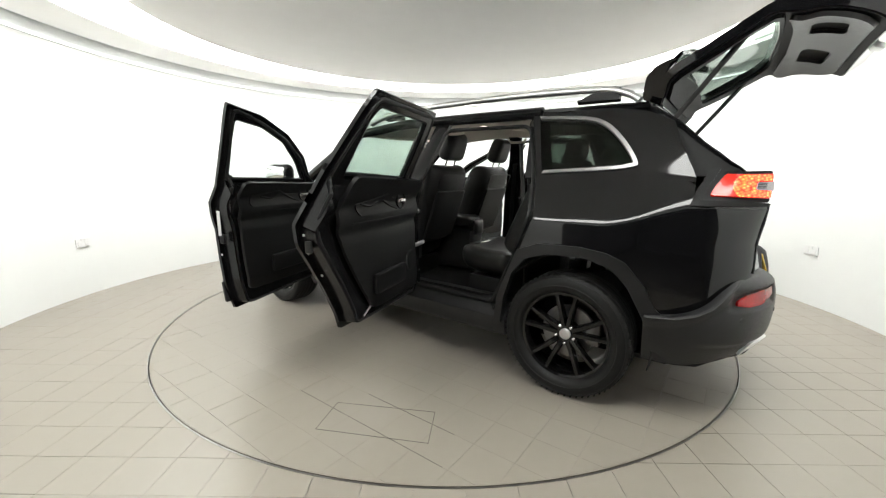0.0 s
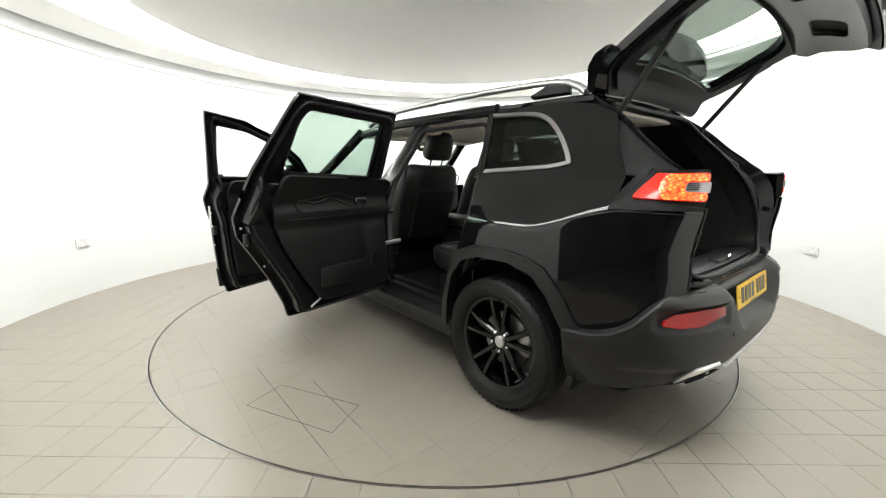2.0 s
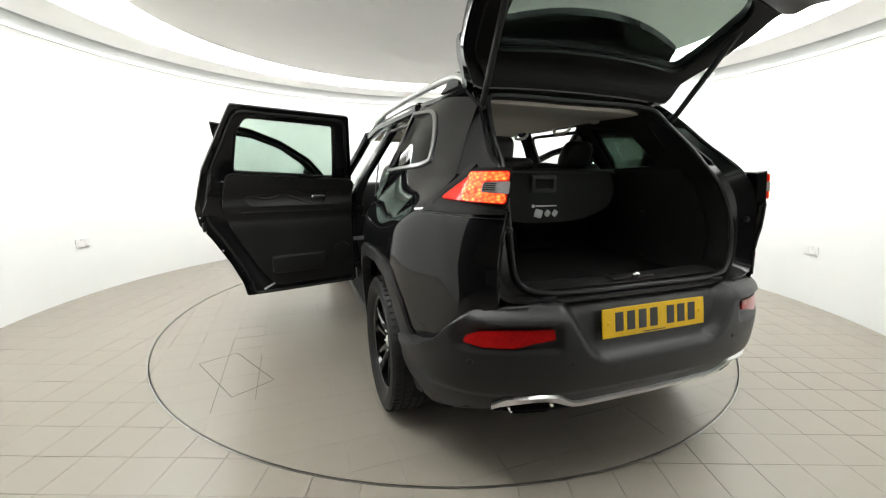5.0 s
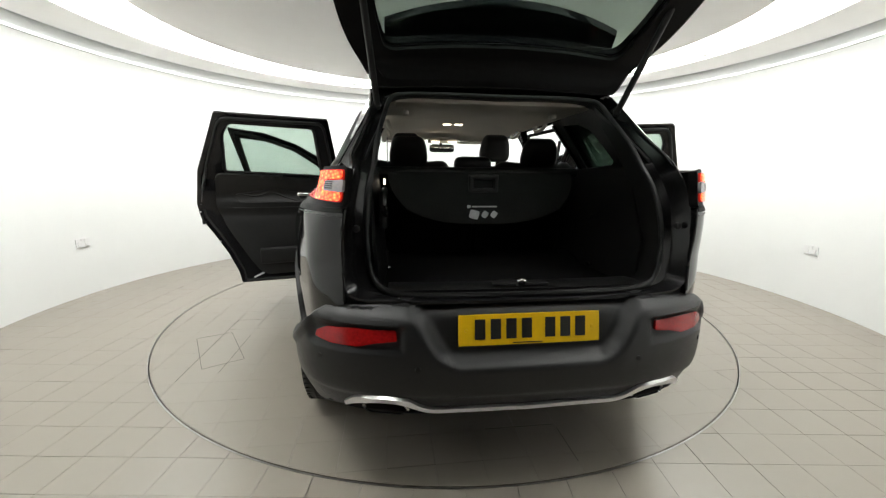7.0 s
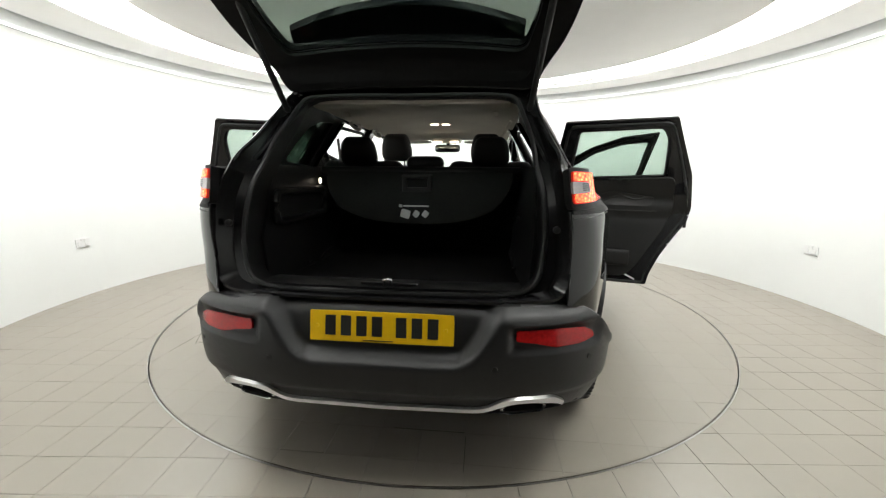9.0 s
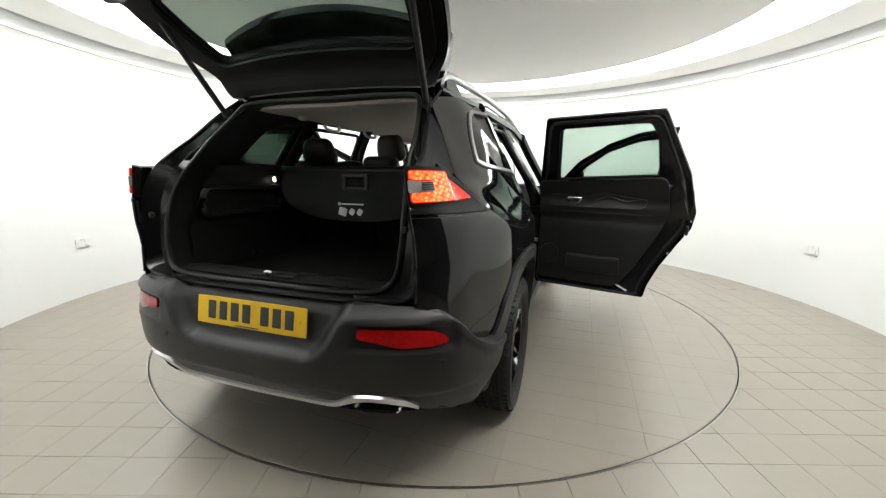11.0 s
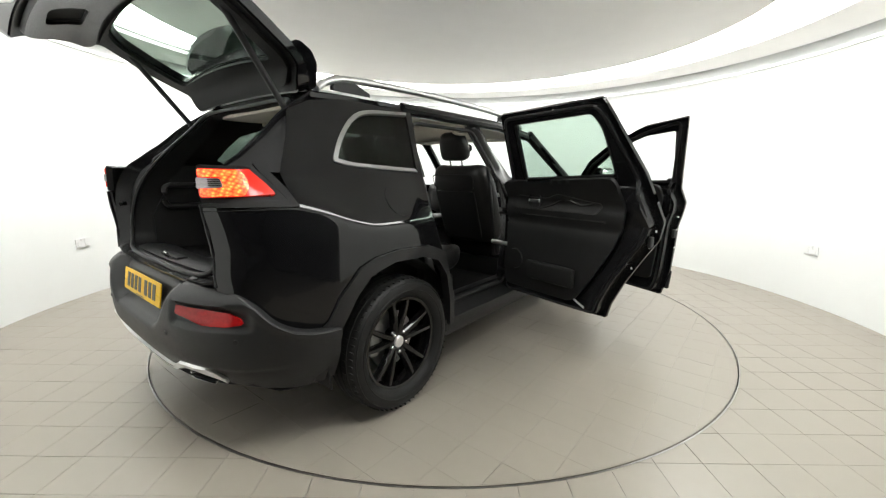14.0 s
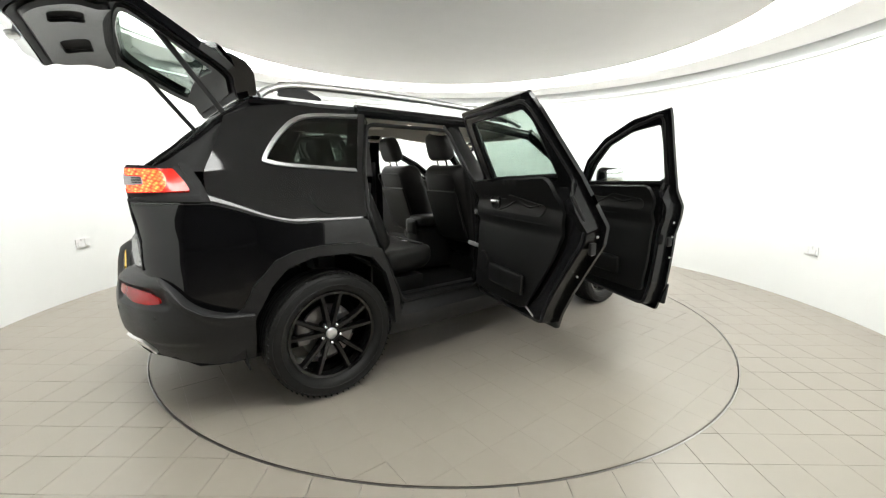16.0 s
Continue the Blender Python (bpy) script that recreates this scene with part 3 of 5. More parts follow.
def bumper(car):
    bx = spline([0, 0.25, 0.455, 0.61, 0.755, 0.89, 1.011, 1.096, 1.156], [0, 0.25, 0.458, 0.614, 0.752, 0.842, 0.882, 0.893, 0.897])
    by = spline([0, 0.25, 0.455, 0.61, 0.755, 0.89, 1.011, 1.096, 1.156], [-2.362, -2.359, -2.339, -2.293, -2.212, -2.10, -1.985, -1.90, -1.84])
    dz = spline([0.28, 0.34, 0.42, 0.52, 0.62, 0.69, 0.735, 0.76], [-0.08, -0.05, -0.014, 0.002, 0.002, -0.008, -0.034, -0.07])

    def plan(p):
        a, sg = abs(p), (1 if p >= 0 else -1)
        return Vector((sg * bx(a), by(a)))

    def surf(p, z):
        c = plan(p)
        t = plan(p + 0.01) - plan(p - 0.01)
        n = Vector((t.y, -t.x)).normalized()
        d = dz(z)
        ap = abs(p)
        # bowl round the number plate, its flanks sweeping outward to the top
        w = float(np.interp(z, [0.545, 0.551, 0.557, 0.572, 0.59, 0.62, 0.658, 0.70, 0.746], [0.22, 0.255, 0.28, 0.313, 0.338, 0.363, 0.386, 0.408, 0.435]))
        d -= 0.066 * step(0, 1, min((w - ap) / 0.055, (z - 0.545) / 0.045))
        # raised brow over the fog lamps, hollow round them
        brow = float(np.interp(ap, [0.36, 0.45, 0.70, 0.80, 0.88, 0.945, 1.02, 1.15], [0.735, 0.735, 0.73, 0.70, 0.63, 0.59, 0.56, 0.54]))
        d += 0.009 * step(brow - 0.045, brow - 0.026, z) * step(0.40, 0.45, ap)
        d -= 0.014 * step(0.44, 0.465, ap) * step(0.82, 0.78, ap) * step(0.606, 0.618, z) * step(0.70, 0.688, z)
        d -= 0.012 * step(0.445, 0.43, z) * step(1.0, 0.8, ap)
        return (c.x + n.x * d, c.y + n.y * d, z)
    end = 1.15
    right = [(0.5, 0.757), (0.66, 0.750), (0.745, 0.737), (0.815, 0.690), (0.88, 0.620), (0.945, 0.580), (1.02, 0.557), (1.09, 0.55), (end, 0.545)]
    top = [(-a, b) for a, b in reversed(right)] + [(0, 0.757)] + right
    low = [(end, 0.30), (1.0, 0.305), (0.8, 0.335), (0.66, 0.37), (0.6, 0.405), (0.42, 0.405), (0.38, 0.365), (0, 0.355), (-0.38, 0.365), (-0.42, 0.405), (-0.6, 0.405), (-0.66, 0.37), (-0.8, 0.335), (-1.0, 0.305), (-end, 0.30)]
    b = part("rear_bumper", panel(top + low, surf, 0.02, cell=0.0125), CLAD, car, "matt dark grey plastic rear bumper", angle=60)
    # rolled lip where the bumper meets the painted body
    for sg in (1, -1):
        rows = []
        for a, z in fine([(sg * a, z) for a, z in right], 6):
            q = Vector(surf(a, z - 0.003))
            t = plan(a + 0.01) - plan(a - 0.01)
            n = Vector((t.y, -t.x, 0)).normalized()
            rows.append([q - Vector((0, 0, 0.004)), q + Vector((0, 0, 0.004)) - n * 0.004, q + Vector((0, 0, 0.010)) - n * 0.014, q + Vector((0, 0, 0.012)) - n * 0.09])
        part("bumper_lip", loft(rows, thick=0.004), CLAD, b, angle=60)
    # top ledge towards the load sill
    rows = []
    for i in range(33):
        p = -0.72 + 1.44 * i / 32
        q = Vector(surf(p, 0.755))
        r = plan(p * 0.95)
        inn = Vector((q.x * 0.92, max(q.y + 0.09, -2.26), 0.772))
        rows.append([q, (q + inn) / 2 + Vector((0, 0, 0.01)), inn])
    part("bumper_ledge", loft(rows, thick=0.01), CLAD, b)
    for s in (1, -1):
        fog = rounded([(s * 0.47, 0.650), (s * 0.475, 0.686), (s * 0.62, 0.685), (s * 0.72, 0.676), (s * 0.766, 0.654), (s * 0.772, 0.632), (s * 0.70, 0.620), (s * 0.61, 0.621), (s * 0.54, 0.640)], 0.008)
        if s < 0:
            fog = fog[::-1]
        f = part("fog_lamp", panel(fog, surf, 0.02, cell=0.025, lift=0.010), REDLENS, b, "red rear fog lamp lens", angle=50)
        # tailpipe finisher
        x0, y0 = s * 0.515, -2.285
        prof = rounded([(-0.092, 0.004), (-0.075, 0.020), (0.07, 0.024), (0.092, 0.010), (0.075, -0.016), (-0.06, -0.018)], 0.008, 4)

        def outl(k, y, dzz=0.0):
            return [(x0 + s * px * k, y + 0.28 * max(0, abs(x0 + s * px) - 0.45), 0.366 + pz * k + dzz) for px, pz in prof]
        pipe = part("tailpipe_finisher", loft([outl(0.78, -2.12, -0.004), outl(0.98, -2.17, -0.004), outl(0.98, -2.284, -0.004), outl(0.96, -2.287, -0.004), outl(0.84, -2.284, -0.004), outl(0.79, -2.18, -0.004)], close_u=True), CHROME, b, "chrome tailpipe finisher", angle=40)
        bm = bmesh.new()
        bm.faces.new([bm.verts.new(p) for p in outl(0.81, -2.23, -0.004)])
        bm.faces.new([bm.verts.new(p) for p in outl(0.81, -2.225, -0.004)][::-1])
        part("pipe_bore", bm, DARK, pipe)
        part("parking_sensor", moved(lathe([(-0.003, 0.0005), (-0.003, 0.0095), (0.004, 0.0115), (0.01, 0.0115)], 16, "x"), Matrix.Translation(Vector(surf(s * 0.745, 0.565))) @ pose(0, 0, 0, 0, 0, 90 + s * 38)), TRIM, b)
        part("parking_sensor", moved(lathe([(-0.003, 0.0005), (-0.003, 0.0095), (0.004, 0.0115), (0.01, 0.0115)], 16, "x"), Matrix.Translation(Vector(surf(s * 0.40, 0.555))) @ pose(0, 0, 0, 0, 0, 90)), TRIM, b)
    # silver skid strip
    zz = spline([0, 0.3, 0.38, 0.44, 0.6, 0.655, 0.68], [0.376, 0.379, 0.386, 0.412, 0.412, 0.395, 0.38])
    ps = np.linspace(-0.675, 0.675, 91)
    o = [(p, zz(abs(p)) + 0.010 + 0.010 * step(0.36, 0.45, abs(p)) * step(0.675, 0.62, abs(p))) for p in ps]
    i = [(p, zz(abs(p)) - 0.009) for p in ps]
    part("skid_strip", ring_strip(o, i, surf, 0.012, 0.02), SATIN, b, "satin silver skid strip")
    # underside
    rows = []
    for k in range(21):
        p = -1.1 + 2.2 * k / 20
        q = Vector(surf(p, 0.36 if abs(p) < 0.8 else 0.31))
        rows.append([q, Vector((q.x * 0.9, q.y + 0.15, q.z - 0.01)), Vector((q.x * 0.8, -1.85, 0.33))])
    part("underbody_panel", loft(rows, thick=0.006), DARK, b)
    # number plate, its characters as plain bars
    tilt = math.degrees(math.atan2(0.017, 0.111))
    m = Matrix.Translation((0, -2.312, 0.672)) @ pose(0, 0, 0, -tilt)
    pl = part("number_plate", moved(rbox(0.52, 0.008, 0.111, 0.004, 3), m), PLATE, b, "yellow plate with dark bars for characters")
    for k in range(7):
        cx = -0.183 + k * 0.0565 + (0.03 if k > 3 else 0)
        part("character_bar", moved(rbox(0.038, 0.003, 0.072, 0.001, 1, (cx, -0.0045, 0.003)), m), INK, pl)
    part("print_line", moved(rbox(0.11, 0.002, 0.004, 0.0005, 1, (-0.01, -0.004, -0.048)), m), INK, pl)
    for x in (-0.232, 0.232):
        part("plate_screw", moved(lathe([(0.0, 0.0005), (0.0, 0.006), (0.004, 0.007)], 12, "x"), m @ pose(x, -0.007, 0, 0, 0, 90)), PLATE, pl)


def wheel(car, s, y, steer=0.0):
    tread = [(0.06, 0.232), (0.085, 0.24), (0.104, 0.258), (0.110, 0.285), (0.106, 0.312), (0.094, 0.329), (0.075, 0.336), (0.04, 0.338), (0.0, 0.338), (-0.04, 0.338), (-0.075, 0.336), (-0.1, 0.325), (-0.108, 0.29), (-0.1, 0.255), (-0.08, 0.235)]
    m = Matrix.Translation((s * 0.812, y, HUB)) @ pose(0, 0, 0, 0, 0, steer) @ (Matrix.Identity(4) if s > 0 else Matrix.Rotation(math.pi, 4, "Z")) @ Matrix.Diagonal((1.0, 1.022, 1.022, 1))
    w = part("wheel", lathe([(0.07, 0.228), (0.082, 0.236), (0.078, 0.222), (0.05, 0.212), (-0.08, 0.205), (-0.09, 0.236), (-0.085, 0.24), (-0.05, 0.22), (0.045, 0.222), (0.065, 0.232)], 64), RIM, car, "gloss black ten-spoke alloy wheel")
    w.matrix_basis = m
    part("tyre", lathe(tread, 72), RUBBER, w, "black rubber tyre", angle=60)
    grooves = []
    for x in (-0.055, -0.018, 0.018, 0.055):
        grooves.append(lathe([(x - 0.005, 0.3365), (x - 0.004, 0.3392), (x + 0.004, 0.3392), (x + 0.005, 0.3365)], 64))
    part("tread_groove", join(*grooves), DARK, w)
    side_lines = [lathe([(0.1085, 0.275), (0.1112, 0.278), (0.1085, 0.281)], 64), lathe([(0.1035, 0.314), (0.1065, 0.317), (0.1015, 0.320)], 64)]
    sipes = []
    for k in range(64):
        sipes.append(moved(rbox(0.034, 0.006, 0.006, 0.001, 1, (0.083, 0, 0.3335)), Matrix.Rotation(2 * math.pi * k / 64, 4, "X")))
        sipes.append(moved(rbox(0.030, 0.005, 0.004, 0.001, 1, (0.036, 0, 0.338)), Matrix.Rotation(2 * math.pi * (k + 0.5) / 64, 4, "X")))
    part("tread_sipe", join(*sipes), DARK, w, smooth=False)
    part("sidewall_rib", join(*side_lines), RUBBER, w)
    # twin spokes: each tapers outward and dishes inward at the hub
    for k in range(5):
        for d in (-1, 1):
            a = 2 * math.pi * k / 5 + math.pi / 2
            rows = []
            for i in range(8):
                t = i / 7
                r = 0.045 + 0.178 * t
                off = d * (0.013 + 0.040 * t ** 1.2)
                wd = 0.017 - 0.004 * t
                xx = 0.052 + 0.022 * math.sin(t * 1.7)
                rows.append([(xx - 0.035, off - wd * 1.1, r), (xx - 0.009, off - wd, r), (xx, off - wd * 0.6, r), (xx, off + wd * 0.6, r), (xx - 0.009, off + wd, r), (xx - 0.035, off + wd * 1.1, r)])
            bm = loft(rows, close_u=True)
            part("spoke", moved(bm, Matrix.Rotation(a - math.pi / 2, 4, "X")), RIM, w, angle=30)
    part("hub", lathe([(0.0, 0.07), (0.04, 0.068), (0.05, 0.06), (0.048, 0.045), (0.044, 0.0005)], 40), RIM, w)
    part("hub_cap", lathe([(0.044, 0.03), (0.056, 0.03), (0.060, 0.026), (0.062, 0.0005)], 32), SATIN, w, "silver hub cap")
    for k in range(5):
        a = 2 * math.pi * (k + 0.5) / 5
        part("wheel_nut", moved(lathe([(0.045, 0.009), (0.058, 0.009), (0.062, 0.006), (0.063, 0.0005)], 12), Matrix.Translation((0, 0.052 * math.sin(a), 0.052 * math.cos(a)))), CHROME, w)
    part("brake_disc", lathe([(-0.02, 0.06), (0.0, 0.06), (0.0, 0.145), (-0.012, 0.148), (-0.024, 0.145), (-0.024, 0.06)], 48), DISC, w)
    part("brake_caliper", moved(rbox(0.06, 0.07, 0.12, 0.015, 3), Matrix.Translation((0.005, -0.14 if s > 0 else 0.14, 0.02))), DISC, w, "grey brake caliper")
    return w


def roof(car):
    def surf(x, y):
        edge = _px(y) * _g(1.58) if y > -1.9 else 0.57
        t = min(abs(x) / max(edge, 0.1), 1.0)
        z = 1.583 + 0.055 * (1 - t ** 2.2) + 0.0 - 0.05 * step(-0.2, 0.55, y) - 0.012 * step(-1.2, -1.75, y)
        return (x, y, z)
    xs = [0.57, 0.58, 0.60, 0.612, 0.614, 0.612, 0.60]
    ysr = [-1.72, -1.6, -1.2, -0.6, 0.0, 0.3, 0.42]
    out = [(x, y) for x, y in zip(xs, ysr)] + [(0.3, 0.52), (0, 0.54), (-0.3, 0.52)] + [(-x, y) for x, y in reversed(list(zip(xs, ysr)))]
    r = part("roof", panel(out, surf, 0.02, cell=0.05), PAINT, car, "gloss black roof panel")
    part("headliner", panel(shrink(out, 0.05), surf, 0.012, cell=0.06, lift=-0.045), LINER, car, "beige fabric headliner")
    for s in (1, -1):
        rail = curve([(s * 0.535, -1.665, 1.60), (s * 0.522, -1.60, 1.640), (s * 0.517, -1.48, 1.672), (s * 0.522, -1.2, 1.685), (s * 0.538, -0.8, 1.686), (s * 0.555, -0.3, 1.676), (s * 0.56, 0.05, 1.655), (s * 0.56, 0.25, 1.618), (s * 0.56, 0.33, 1.59)], 8)
        k = part("roof_rail", tube(rail, lambda t: 0.020, 12, flat=0.95), SATIN, car, "satin silver roof rail")
        for y0, y1 in ((-1.56, -1.33), (0.0, 0.18)):
            rows = []
            for i in range(9):
                y = y0 + (y1 - y0) * i / 8
                h = 0.072 * (0.55 + 0.45 * math.cos(math.pi * (i / 8 - 0.2))) if y0 < -1 else 0.05
                xx = s * (0.517 + 0.03 * (y + 1.5) * 0.5)
                rows.append([(xx - 0.017, y, 1.615), (xx - 0.011, y, 1.612 + h), (xx + 0.011, y, 1.612 + h), (xx + 0.017, y, 1.605)])
            bm = loft(rows, close_u=True)
            bmesh.ops.holes_fill(bm, edges=bm.edges)
            part("rail_foot", bm, TRIM, k, "black rail foot")
        # side rail of the body above the doors, with its chrome gutter line
        pts = [(s * (_px(y) * _g(1.57) - 0.012), y, 1.565 - 0.05 * step(-0.2, 0.55, y)) for y in np.linspace(-1.15, 0.40, 24)]
        part("roof_side_rail", tube(pts, 0.034, 10), INNER, car)
        pts = [(s * (_px(y) * _g(1.57) + 0.012), y, 1.585 - 0.05 * step(-0.2, 0.55, y)) for y in np.linspace(-1.12, 0.40, 20)]
        part("drip_seal", tube(pts, 0.007, 6), SEAL, car)


def pillars(car):
    for s in (1, -1):
        # B pillar, leaning back towards the roof
        rows = []
        for t in np.linspace(0, 1, 10):
            z = 0.36 + 1.2 * t
            y = -0.27 - 0.13 * step(0.5, 1.0, t) * 1.0
            x = _px(y) * _g(z) - 0.05
            w = 0.115 - 0.055 * step(0.5, 0.9, t)
            rows.append([(s * (x - 0.05), y - w * 0.8, z), (s * x, y - w, z), (s * (x + 0.02), y - w * 0.6, z), (s * (x + 0.02), y + w * 0.6, z), (s * x, y + w, z), (s * (x - 0.05), y + w * 0.8, z)])
        part("b_pillar", loft(rows, close_u=True), INNER, car, "gloss black centre pillar", angle=40)
        # A pillar
        pts = curve([(s * 0.60, 0.40, 1.535), (s * 0.66, 0.62, 1.38), (s * 0.74, 0.86, 1.2), (s * 0.79, 1.02, 1.08)], 5)
        part("a_pillar", tube(pts, 0.042, 10), PAINT, car)
        # sill and lower cladding
        rows = []
        for y in np.linspace(-1.10, 0.80, 20):
            x = _px(y) * 0.955
            rows.append([(s * (x - 0.17), y, 0.43), (s * (x - 0.12), y, 0.455), (s * (x - 0.05), y, 0.44), (s * (x - 0.02), y, 0.385), (s * (x + 0.012), y, 0.355), (s * (x + 0.016), y, 0.30), (s * (x - 0.01), y, 0.245), (s * (x - 0.2), y, 0.235)])
        bm = loft(rows, close_u=True)
        bmesh.ops.holes_fill(bm, edges=bm.edges)
        part("sill", bm, CLAD, car, "dark sill with matt cladding")
        part("sill_plate", rbox(0.06, 1.5, 0.006, 0.002, 2, (s * 0.775, -0.2, 0.456)), TRIM, car)
        # seal round the rear door opening
        loop = rounded([(-0.36, 0.43), (-0.36, 1.05), (-0.45, 1.50), (-1.08, 1.495), (-1.185, 1.22), (-1.225, 0.99), (-1.16, 0.79), (-1.03, 0.52), (-0.99, 0.43)], 0.06)
        part("door_seal", tube([Vector(R(u, z)) * 1 - Vector((0.055, 0, 0)) if s > 0 else Vector((-R(u, z)[0] + 0.055, u, z)) for u, z in dense(loop, 0.04)], 0.012, 8, closed=True), SEAL, car)
        # jamb of the rear door opening: from the skin to the seal
        a = [(-1.11, 1.54), (-1.225, 1.22), (-1.27, 0.98), (-1.20, 0.80), (-1.075, 0.50), (-1.03, 0.40)]
        b = [(-1.075, 1.51), (-1.18, 1.22), (-1.22, 0.99), (-1.15, 0.79), (-1.025, 0.51), (-0.985, 0.41)]
        rows = []
        for (u1, z1), (u2, z2) in zip(fine(a, 4), fine(b, 4)):
            p, q = Vector(R(u1, z1)), Vector(R(u2, z2))
            rows.append([(s * (p.x - 0.004), p.y, p.z), (s * (p.x - 0.03), (p.y * 2 + q.y) / 3, p.z), (s * (q.x - 0.06), q.y, q.z), (s * (q.x - 0.11), q.y - 0.02, q.z)])
        part("door_jamb", loft(rows, thick=0.008), INNER, car, "gloss black door jamb")
        part("door_striker", rbox(0.02, 0.05, 0.03, 0.006, 2, (s * 0.815, -1.215, 0.86)), CHROME, car)
        # cover over the wheel house inside the door opening
        part("rear_side_trim", sided(loft([[(0.56, -1.30, z), (0.62, -1.22, z), (0.72, -1.16 + 0.0 * z, z), (0.78, -1.17, z)] for z in (0.55, 0.8, 1.0, 1.15)], thick=0.01), s), TRIM, car)


def front_end(car):
    for s in (1, -1):
        fend = [(0.70, 0.36), (0.80, 0.36), (0.83, 0.55), (0.93, 0.72), (1.10, 0.81), (1.38, 0.81), (1.54, 0.72), (1.64, 0.55), (1.66, 0.40), (2.1, 0.40), (2.15, 0.70), (2.05, 0.88), (1.5, 1.0), (1.0, 1.06), (0.70, 1.08)]
        part("front_wing", sided(panel(fend, R, 0.02, cell=0.06), s), PAINT, car, "gloss black front wing")
        arch = [(0.80, 0.33), (0.83, 0.55), (0.93, 0.72), (1.10, 0.81), (1.38, 0.81), (1.54, 0.72), (1.64, 0.55), (1.66, 0.36), (1.61, 0.36), (1.58, 0.54), (1.49, 0.67), (1.36, 0.75), (1.12, 0.75), (0.98, 0.67), (0.88, 0.54), (0.85, 0.33)]
        part("wheel_arch_trim", sided(panel(arch, lambda u, z: (R(u, z)[0] + 0.016, u, z), 0.05, cell=0.04), s), CLAD, car, "matt dark grey arch cladding")
        pr = []
        for i in range(15):
            a = math.pi * i / 14
            pr.append([(s * x, AXLE_F + 0.42 * math.cos(a), HUB + 0.02 + 0.42 * math.sin(a)) for x in (0.5, 0.65, 0.84)])
        part("wheel_house", loft(pr, thick=0.006), DARK, car)
        part("head_lamp", moved(rbox(0.34, 0.12, 0.10, 0.04, 4), Matrix.Translation((s * 0.56, 2.10, 0.76)) @ pose(0, 0, 0, 0, 0, -s * 24)), CLEARLENS, car, "clear head lamp")
    rows = []
    for y in np.linspace(1.02, 2.12, 12):
        t = (y - 1.02) / 1.1
        w = (0.80 - 0.02 * t - 0.12 * t ** 3)
        rows.append([(x * w, y - 0.10 * x * x * t, 1.075 - 0.05 * t - 0.14 * t ** 3 + 0.03 * (1 - x * x)) for x in np.linspace(-1, 1, 13)])
    part("bonnet", loft(rows, thick=0.015), PAINT, car, "gloss black bonnet")
    rows = []
    for z, y, w in ((0.30, 2.12, 0.70), (0.42, 2.2, 0.74), (0.55, 2.24, 0.74), (0.68, 2.23, 0.72), (0.80, 2.17, 0.68), (0.88, 2.10, 0.66)):
        rows.append([(x * w, y - 0.26 * abs(x) ** 3, z) for x in np.linspace(-1, 1, 17)])
    part("front_bumper", loft(rows, thick=0.015), CLAD, car, "dark front bumper")
    rows = []
    for t in np.linspace(0, 1, 8):
        y, z, w = 0.50 + 0.56 * t, 1.575 - 0.49 * t, 0.575 + 0.19 * t
        rows.append([(x * w, y - 0.10 * x * x, z - 0.02 * x * x) for x in np.linspace(-1, 1, 11)])
    part("windscreen", loft(rows, thick=0.004), CLEAR, car, "clear windscreen")
    rows = []
    for t in np.linspace(0, 1, 6):
        y, z, w = 0.86 + 0.22 * t, 1.02 + 0.05 * t, 0.76
        rows.append([(x * w, y, z) for x in np.linspace(-1, 1, 5)])
    part("scuttle", loft(rows, thick=0.01), TRIM, car)


def door_shell_thick(belt=1.13):
    return lambda u, z: 0.105 - 0.07 * step(belt - 0.02, belt + 0.06, z)


